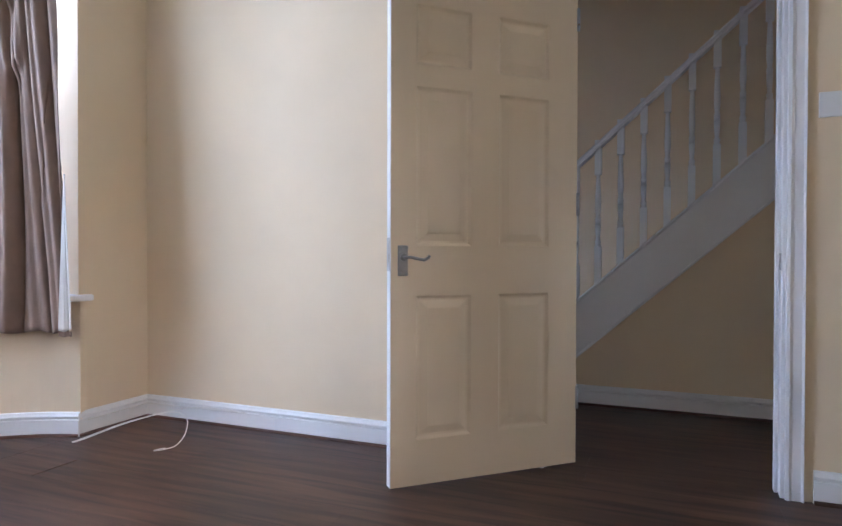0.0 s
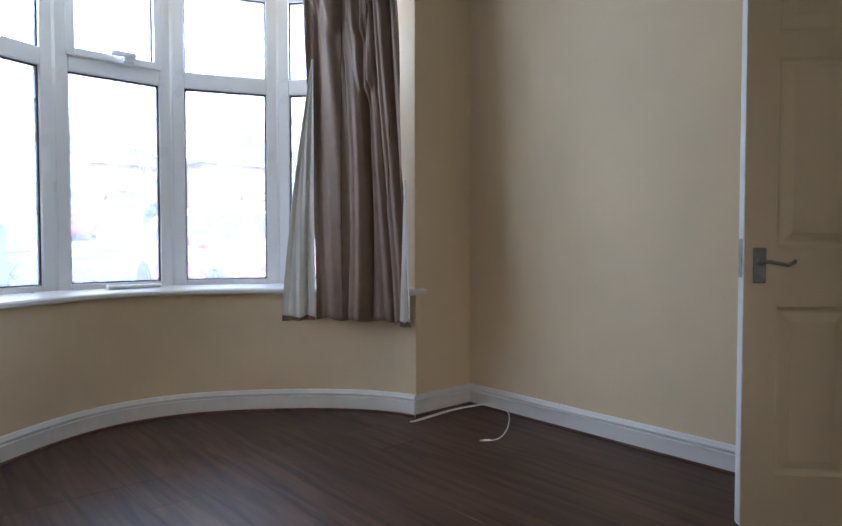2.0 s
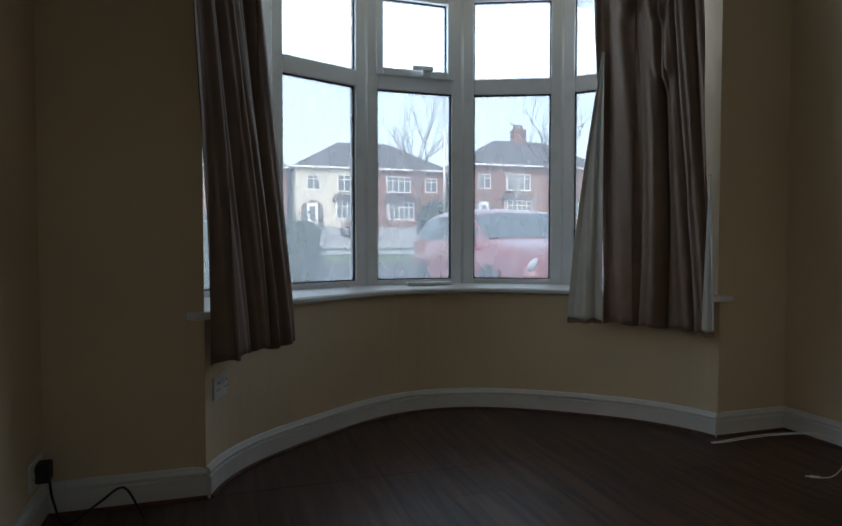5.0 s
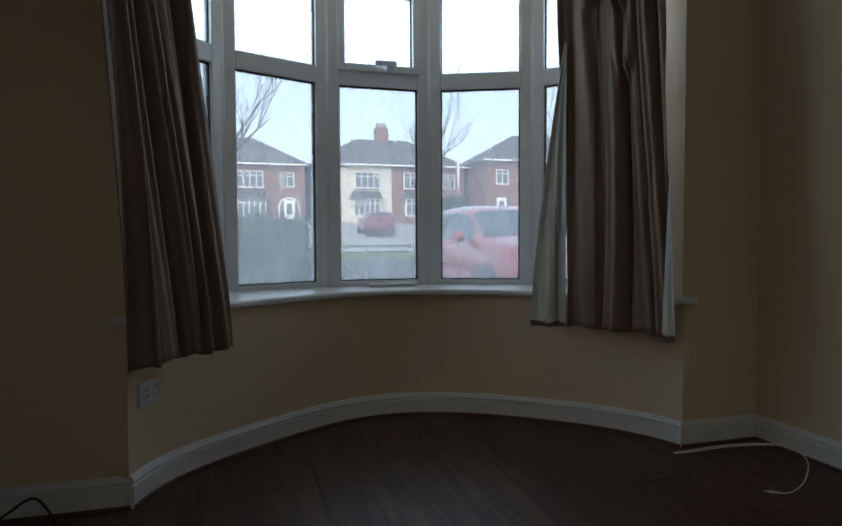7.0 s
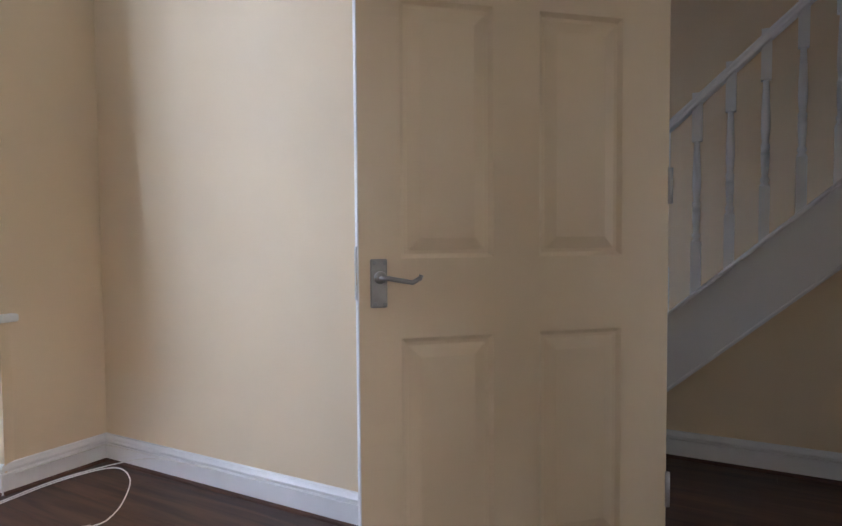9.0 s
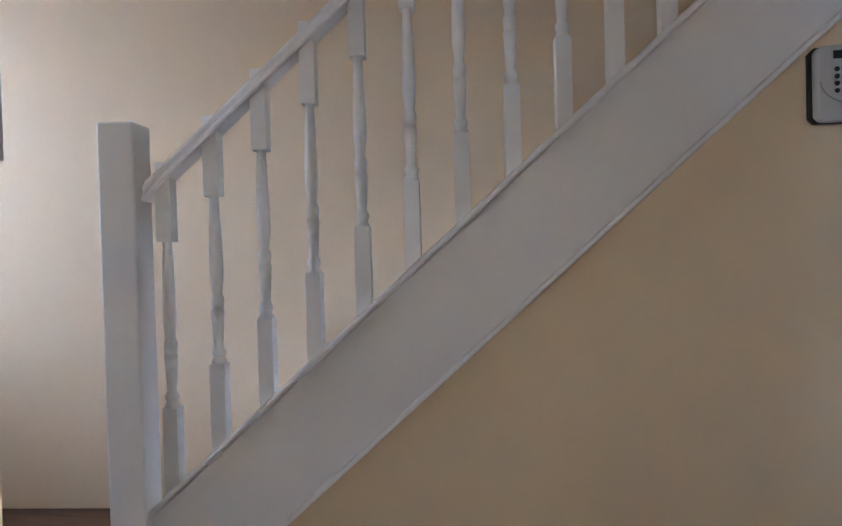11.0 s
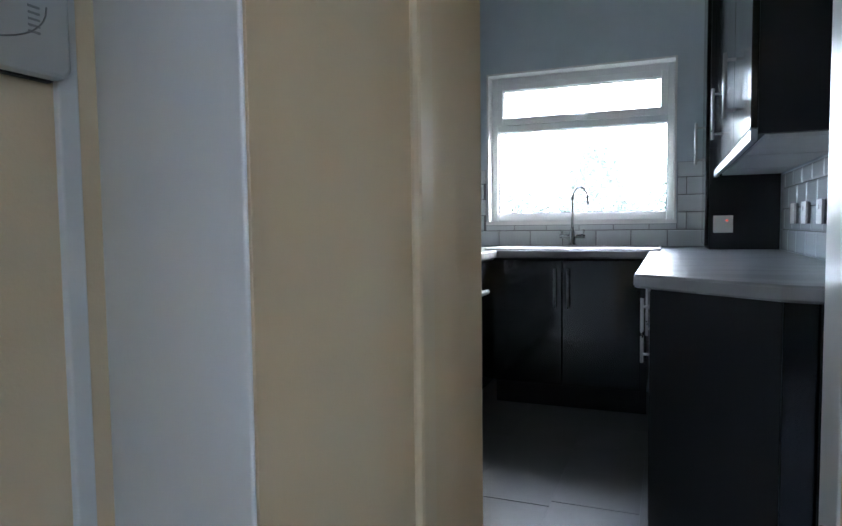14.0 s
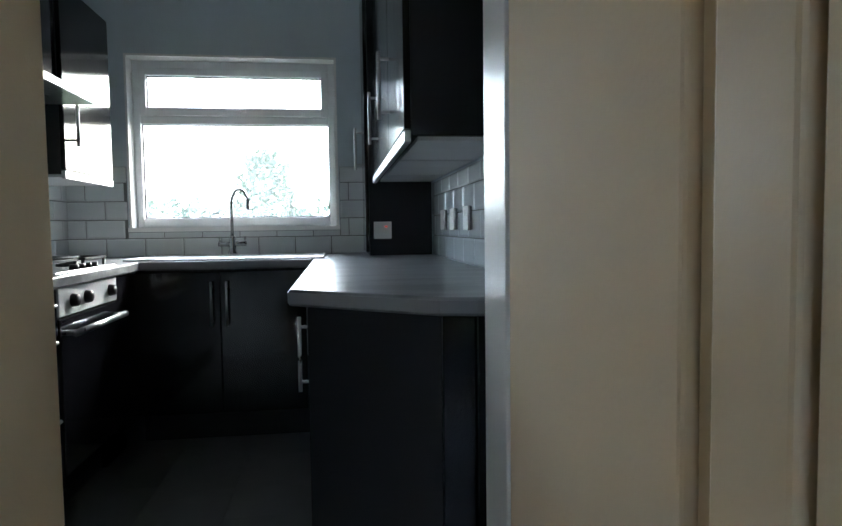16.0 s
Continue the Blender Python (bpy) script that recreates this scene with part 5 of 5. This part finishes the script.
part("lantern", boxes((-0.1, -0.35, 8.0, 0.1, 0.25, 8.12)), M_STEEL, lp, bevel=0.02)

# The dark boundary screen by the drive, and a tall evergreen across the road.
fx, fy = place(83.0, 6.6)
HEDGE_AT = (fx, fy)


def leafy(name, label, at, size, n, seed):
    """A dense evergreen: a stem inside, and many small leaf clumps."""
    rng = random.Random(seed)
    sh = thing(name, label, "shrub", at)
    part("stem", tube([(0, 0, -0.2), (0, 0, size[2] * 0.6)], 0.06, 8, None, 0.03), M_BARK, sh)
    verts, faces = [], []
    for _ in range(n):
        a, b, c_ = rng.uniform(0, 6.283), rng.uniform(-1, 1), rng.uniform(0.7, 1.05)
        q = math.sqrt(1 - b * b)
        p = Vector((size[0] * q * math.cos(a) * c_, size[1] * q * math.sin(a) * c_, size[2] * (0.52 + 0.48 * b * c_)))
        s = rng.uniform(0.5, 1.0) * size[0] * 0.16
        i = len(verts)
        for _k in range(4):
            verts.append(p + Vector((rng.uniform(-s, s), rng.uniform(-s, s), rng.uniform(-s, s))))
        faces.append((i, i + 1, i + 2)), faces.append((i + 1, i + 2, i + 3))
    me = bpy.data.meshes.new("crown")
    me.from_pydata([tuple(v) for v in verts], [], faces)
    me.materials.append(M_LEAF)
    ob = new("crown", me)
    ob.parent = sh
    return sh


def clipped_hedge(at, rz, w, d, h, seed):
    """A clipped hedge: a lumpy rounded block, with leaf sprays all over its faces."""
    rng = random.Random(seed)
    root = thing("hedge", "dark clipped evergreen hedge beside the drive", "hedge", at, rz)
    bm = bmesh.new()
    bmesh.ops.create_cube(bm, size=1)
    bmesh.ops.subdivide_edges(bm, edges=bm.edges, cuts=9, use_grid_fill=True)
    pts = []
    for v in bm.verts:
        q = Vector((v.co.x * 2, v.co.y * 2, v.co.z * 2))
        r = 1 / max((abs(q.x) ** 8 + abs(q.y) ** 8 + abs(q.z) ** 8) ** 0.125, 0.01)
        p = Vector((q.x * r * w / 2, q.y * r * d / 2, h / 2 + q.z * r * h / 2))
        p += Vector((1, 1, 1)) * 0.05 * noise.noise(p * 4)
        v.co = p
        pts.append(p.copy())
    part("hedge_mass", bm, M_HEDGE, root, smooth=True)
    verts, faces = [], []
    for _ in range(5000):
        p = rng.choice(pts) + Vector([rng.uniform(-0.08, 0.08) for _k in range(3)])
        i0 = len(verts)
        for _k in range(3):
            verts.append(tuple(p + Vector([rng.uniform(-0.025, 0.025) for _q in range(3)])))
        faces.append((i0, i0 + 1, i0 + 2))
    me = bpy.data.meshes.new("leaves")
    me.from_pydata(verts, [], faces)
    me.materials.append(M_HEDGE)
    ob = new("leaves", me)
    ob.parent = root
    return root


clipped_hedge((HEDGE_AT[0], HEDGE_AT[1] - 0.66, -0.07), 90, 1.55, 0.7, 1.20, 31)
ex, ey = place(70.8, 37)
leafy("evergreen_shrub", "dark clipped evergreen before the brick house", (ex, ey, ground_z(ex)), (1.1, 1.2, 2.6), 2600, 3)


def car(label, at, rz, paint):
    """A hatchback, nose towards local +X: a body lofted along its length, glass set on it, wheels and lamps."""
    c = thing("car", label, "car", at, rz, "parked cars")
    # x, half width, belt height, roof half width, top height
    st = [(-2.14, 0.62, 0.78, 0.50, 0.84), (-2.08, 0.80, 0.93, 0.62, 1.02), (-1.86, 0.86, 0.98, 0.60, 1.31), (-1.50, 0.88, 0.98, 0.63, 1.42), (-0.95, 0.885, 0.97, 0.65, 1.455), (-0.42, 0.885, 0.96, 0.66, 1.455),
          (0.10, 0.885, 0.95, 0.66, 1.42), (0.38, 0.885, 0.94, 0.67, 1.36), (1.02, 0.88, 0.92, 0.76, 1.00), (1.45, 0.87, 0.87, 0.72, 0.945), (1.80, 0.83, 0.78, 0.64, 0.855), (2.02, 0.76, 0.66, 0.56, 0.73), (2.14, 0.62, 0.52, 0.46, 0.56)]

    def ring(x, w, b, rw, top):
        half = [(0.80 * w, 0.20), (0.97 * w, 0.32), (w, 0.55 if b > 0.7 else b * 0.8), (0.985 * w, b), (rw + (w - rw) * 0.12, b + (top - b) * 0.86), (rw * 0.86, top - (top - b) * 0.03), (rw * 0.45, top + 0.012)]
        return [(x, y, z) for y, z in half] + [(x, -y, z) for y, z in half[::-1]]

    rings = [ring(*s) for s in st]
    bm = bmesh.new()
    vs = [[bm.verts.new(p) for p in r] for r in rings]
    n = len(vs[0])
    for a, b in zip(vs, vs[1:]):
        for i in range(n):
            bm.faces.new((a[i], a[(i + 1) % n], b[(i + 1) % n], b[i]))
    bm.faces.new(vs[0]), bm.faces.new(vs[-1][::-1])
    part("body", bm, paint, c, "glossy painted body", smooth=True)

    def glazing(name, s0, s1, k0, k1, lab, cut=((0.08, 0.06), (0.92, 0.94))):
        """Glass that follows the body between stations s0..s1 and ring points k0..k1, lifted off it a little."""
        rows_ = []
        for a in range(s0, s1 + 1):
            rows_.append([Vector(rings[a][k]) for k in range(k0, k1 + 1)])

        def trim_ends(seq, lo_c, hi_c):
            out = list(seq)
            out[0] = seq[0].lerp(seq[1], lo_c)
            out[-1] = seq[-1].lerp(seq[-2], 1 - hi_c)
            return out

        rows_ = [trim_ends(r, cut[0][1], cut[1][1]) for r in rows_]
        cols = [trim_ends([r[k] for r in rows_], cut[0][0], cut[1][0]) for k in range(len(rows_[0]))]
        b2 = bmesh.new()
        grid = [[b2.verts.new(p) for p in col] for col in cols]
        for c0, c1_ in zip(grid, grid[1:]):
            for q in range(len(c0) - 1):
                b2.faces.new((c0[q], c1_[q], c1_[q + 1], c0[q + 1]))
        b2.normal_update()
        mid = sum((v.co for v in b2.verts), Vector()) / len(b2.verts)
        away = (mid - Vector((mid.x * 0.5, 0, 0.5)))
        flip = -1 if sum(f.normal.dot(away) for f in b2.faces) < 0 else 1
        if flip < 0:
            bmesh.ops.reverse_faces(b2, faces=b2.faces[:])
            b2.normal_update()
        for v in b2.verts:
            v.co += v.normal * 0.016
        out = bmesh.ops.extrude_face_region(b2, geom=b2.faces[:])
        for v in [g for g in out["geom"] if isinstance(g, bmesh.types.BMVert)]:
            v.co += Vector((0, 0, 0.0)) + v.normal * 0.004
        part(name, b2, M_CARGLASS, c, lab)

    glazing("windscreen", 7, 8, 4, 9, "sloping windscreen", ((0.06, 0.10), (0.97, 0.90)))
    glazing("rear_window", 1, 2, 4, 9, "rear window", ((0.25, 0.12), (0.92, 0.88)))
    for lo_, hi_, s in ((3, 4, 1), (9, 10, -1)):
        glazing("side_window", 2, 5, lo_, hi_, "rear side window", ((0.45, 0.08), (0.95, 0.90)) if s > 0 else ((0.45, 0.10), (0.95, 0.92)))
        glazing("side_window", 5, 8, lo_, hi_, "front side window", ((0.05, 0.08), (0.62, 0.90)) if s > 0 else ((0.05, 0.10), (0.62, 0.92)))
        part("mirror", lathe([(0.02, -0.09), (0.075, -0.05), (0.085, 0.02), (0.05, 0.08)], 12, pose(0.66, s * 0.98, 1.00, 90)), paint, c, "door mirror", smooth=True)
        part("headlamp", lathe([(0.02, -0.05), (0.10, -0.03), (0.12, 0.0), (0.10, 0.03), (0.02, 0.05)], 16, pose(1.90, s * 0.58, 0.69, 60, 0, s * 35) @ Matrix.Diagonal((2.0, 0.9, 1, 1))), M_LAMP, c, "clear headlamp", smooth=True)
        part("tail_lamp", boxes((-2.13, s * 0.66 - 0.10, 0.72, -1.98, s * 0.66 + 0.12, 0.98)), M_CARDARK, c, "red tail lamp", bevel=0.03)
        part("door_line", boxes((-0.425, s * 0.872 - 0.012, 0.36, -0.415, s * 0.872 + 0.012, 0.93)), M_BLACK, c)
        part("door_handle", boxes((-0.34, s * 0.885 - 0.012, 0.80, -0.18, s * 0.885 + 0.02, 0.83)), paint, c, bevel=0.006)
        for x in (-1.30, 1.32):
            wl = part("wheel", lathe([(0.20, -0.10), (0.29, -0.11), (0.315, -0.07), (0.315, 0.07), (0.29, 0.11), (0.20, 0.10)], 24, pose(x, s * 0.80, 0.315, 90)), M_RUBBER, c, "black tyre", smooth=True)
            part("rim", lathe([(0.20, -0.118), (0.17, -0.10), (0.05, -0.112)], 20, pose(x, s * 0.80, 0.315, 90 if s < 0 else -90)), M_STEEL, wl, "alloy wheel rim", smooth=True)
            part("wheel_arch", lathe([(0.365, -0.02), (0.365, 0.02)], 24, pose(x, s * 0.872, 0.33, 90)), M_BLACK, c, "dark wheel arch")
    part("grille", boxes((2.02, -0.36, 0.47, 2.15, 0.36, 0.58)), M_BLACK, c, "black grille", bevel=0.02)
    part("bumper", boxes((2.00, -0.62, 0.22, 2.16, 0.62, 0.33)), M_BLACK, c, bevel=0.03)
    part("number_plate", boxes((2.14, -0.26, 0.38, 2.165, 0.26, 0.47)), M_PLASTIC, c, "plain number plate")
    return c


car("red hatchback parked on the front drive", (-8.95, 4.43, -0.06), 0, M_CARRED)
kx, ky = place(78.0, 40)
car("dark red car parked before the cream house", (kx, ky, ground_z(kx) + 0.0), 180, M_CARDARK)

# ---- outside, garden side ----
structure("garden_ground", boxes((KX + 0.3, -3, -0.35, KX + 16, 12, -0.25)), M_GRASS, "garden lawn", "ground")
for k in range(9):
    leafy("garden_hedge", "pale mixed hedge at the end of the garden", (KX + 13 + 0.3 * (k % 3), -1.5 + 1.5 * k, -0.25), (1.0, 1.1, 1.85 + 0.15 * (k % 4)), 500, 20 + k)
leafy("garden_shrub", "pale leafy garden shrub beyond the window", (KX + 7.0, 4.55, -0.25), (0.55, 0.5, 2.65), 1700, 8)

# ---- tiles and boards ----
TW, TTH = 0.200, 0.100


def tile_field(name, m, w, zs, holes, label):
    """Brick-bonded tiles over a grout bed, in the plane XZ of m, out along -Y."""
    z0, z1 = zs[0]
    bed_parts = [(0, -0.004, z0, w, 0.0, z1)]
    if holes:
        hx0, hx1, hz0, hz1 = holes[0]
        bed_parts = [(0, -0.004, z0, hx0, 0.0, z1), (hx1, -0.004, z0, w, 0.0, z1), (hx0, -0.004, z0, hx1, 0.0, hz0)]
    bed = structure(name, boxes(*bed_parts), M_GROUT, label, "tiling")
    bed.matrix_basis = m
    cache = {}
    z, r = zs[0][0], 0
    while z < zs[-1][1] - 0.02:
        x = -TW / 2 if r % 2 else 0.0
        while x < w:
            a, b = max(x, 0), min(x + TW, w)
            z1 = min(z + TTH, zs[-1][1])
            pieces = [(a, b, z, z1)]
            for hx0, hx1, hz0, hz1 in holes:
                out = []
                for p0, p1, q0, q1 in pieces:
                    if p1 <= hx0 or p0 >= hx1 or q1 <= hz0 or q0 >= hz1:
                        out.append((p0, p1, q0, q1))
                        continue
                    if p0 < hx0:
                        out.append((p0, hx0, q0, q1))
                    if p1 > hx1:
                        out.append((hx1, p1, q0, q1))
                    if q0 < hz0:
                        out.append((max(p0, hx0), min(p1, hx1), q0, hz0))
                    if q1 > hz1:
                        out.append((max(p0, hx0), min(p1, hx1), hz1, q1))
                pieces = out
            for p0, p1, q0, q1 in pieces:
                tw, th = round(p1 - p0 - 0.004, 3), round(q1 - q0 - 0.004, 3)
                if tw < 0.012 or th < 0.012:
                    continue
                if (tw, th) not in cache:
                    bm = bmesh.new()
                    bv = 0.008
                    lo = [bm.verts.new(p) for p in ((0, -0.003, 0), (tw, -0.003, 0), (tw, -0.003, th), (0, -0.003, th))]
                    mi = [bm.verts.new(p) for p in ((0, -0.008, 0), (tw, -0.008, 0), (tw, -0.008, th), (0, -0.008, th))]
                    hi = [bm.verts.new(p) for p in ((bv, -0.0105, bv), (tw - bv, -0.0105, bv), (tw - bv, -0.0105, th - bv), (bv, -0.0105, th - bv))] if min(tw, th) > 0.03 else None
                    for aa, bb in ((lo, mi), (mi, hi)) if hi else ((lo, mi),):
                        for k in range(4):
                            bm.faces.new((aa[k], aa[(k + 1) % 4], bb[(k + 1) % 4], bb[k]))
                    bm.faces.new(hi or mi)
                    bmesh.ops.recalc_face_normals(bm, faces=bm.faces)
                    me = bpy.data.meshes.new("tile")
                    bm.to_mesh(me)
                    bm.free()
                    me.materials.append(M_TILE)
                    cache[(tw, th)] = me
                ob = new("tile", cache[(tw, th)])
                ob.parent = bed
                ob.matrix_basis = Matrix.Translation((p0 + 0.002, 0, q0 + 0.002))
            x += TW
        z += TTH
        r += 1


# window wall: in its own frame x runs from the left corner (y = KL) towards y = KR
tile_field("tiling_window_wall", pose(KX - 0.001, KL, 0, 0, 0, -90), KL - 3.20, [(CT + 0.002, CT + 0.002 + 4.87 * TTH)], [(KL - W1 - 0.006, KL - W0 + 0.006, WZ0 - 0.016, 3)], "pale glazed brick-bond tiles round the window")
tile_field("tiling_right_wall", pose(KX - 0.36, KR + 0.001, 0, 0, 0, 180), KX - 0.36 - 1.32, [(CT + 0.002, CT + 0.002 + 3.7 * TTH)], [], "pale glazed brick-bond splashback tiles")
tile_field("tiling_left_wall", pose(1.32, KL - 0.001, 0), KX - 1.33, [(CT + 0.002, CT + 0.002 + 4.87 * TTH)], [], "pale glazed brick-bond splashback tiles")


def plank_field(parent, x0, x1, y0, y1, w, length, material, seed, inside, name="plank", thick=0.0115, z=-0.0118):
    """Floor boards along X with staggered ends; inside(x, y) keeps them within the room."""
    rng = random.Random(seed)
    meshes = {}
    y = y0
    while y < y1 - 0.005:
        x = x0 - rng.uniform(0, length)
        yw = min(w, y1 - y)
        while x < x1:
            a, b = max(x, x0), min(x + length, x1)
            x += length
            if b - a < 0.03 or not inside((a + b) / 2, y + yw / 2):
                continue
            lo = a
            key = (round(b - a, 2), round(yw, 3))
            if key not in meshes:
                L, Wd, c = key[0] - 0.0005, key[1] - 0.0005, 0.0003
                bm = boxes((0, 0, 0, L, Wd, thick - c))
                bm2 = bmesh.new()
                lo_ = [bm2.verts.new(p) for p in ((0, 0, 0), (L, 0, 0), (L, Wd, 0), (0, Wd, 0))]
                m_ = [bm2.verts.new(p) for p in ((0, 0, thick - c), (L, 0, thick - c), (L, Wd, thick - c), (0, Wd, thick - c))]
                h_ = [bm2.verts.new(p) for p in ((c, c, thick), (L - c, c, thick), (L - c, Wd - c, thick), (c, Wd - c, thick))]
                for aa, bb in ((lo_, m_), (m_, h_)):
                    for k in range(4):
                        bm2.faces.new((aa[k], aa[(k + 1) % 4], bb[(k + 1) % 4], bb[k]))
                bm2.faces.new(h_)
                bm.free()
                bmesh.ops.recalc_face_normals(bm2, faces=bm2.faces)
                me = bpy.data.meshes.new(name)
                bm2.to_mesh(me)
                bm2.free()
                me.materials.append(material)
                meshes[key] = me
            ob = new(name, meshes[key])
            ob.parent = parent
            ob.matrix_basis = Matrix.Translation((lo, y, z))
        y += w


floor = bpy.data.objects["floor"]
plank_field(floor, FX, RX, LY, LW, 0.192, 1.28, M_FLOOR, 1, lambda x, y: True)
# boards of the bay, cut to its curve
yy = LY
rngb = random.Random(2)
while yy < LW:
    a, b = yy, yy + 0.192
    mid = (max(a, Y0) + min(b, YR)) / 2
    pts = []
    for y in (a, (a + b) / 2, b):
        dy = y - BC[1]
        pts.append((y, BC[0] - math.sqrt(max((BR - 0.02) ** 2 - dy * dy, 0.0)) - 0.02 if abs(dy) < BR else FX))
    if min(p[1] for p in pts) < FX - 0.02:
        outline = [(FX - 0.0015, a), (FX - 0.0015, b - 0.0015)] + [(min(px, FX - 0.004), min(py, b - 0.0015)) for py, px in pts[::-1]]
        ob = finish("plank", prism(outline, 0.0115, Matrix.Translation((0, 0, -0.0118))), M_FLOOR)
        ob.parent = floor
    yy += 0.192
plank_field(floor, FX, 1.25, LH, HY, 0.192, 1.28, M_FLOOR, 3, lambda x, y: True)
plank_field(floor, DX0, DX1, LW, LH, 0.1, 1.28, M_FLOOR, 4, lambda x, y: True)
fk = bpy.data.objects["floor_kitchen"]
plank_field(fk, 1.25, KX, KR, KL, 0.305, 0.305, M_VINYL, 5, lambda x, y: True, "vinyl_tile")
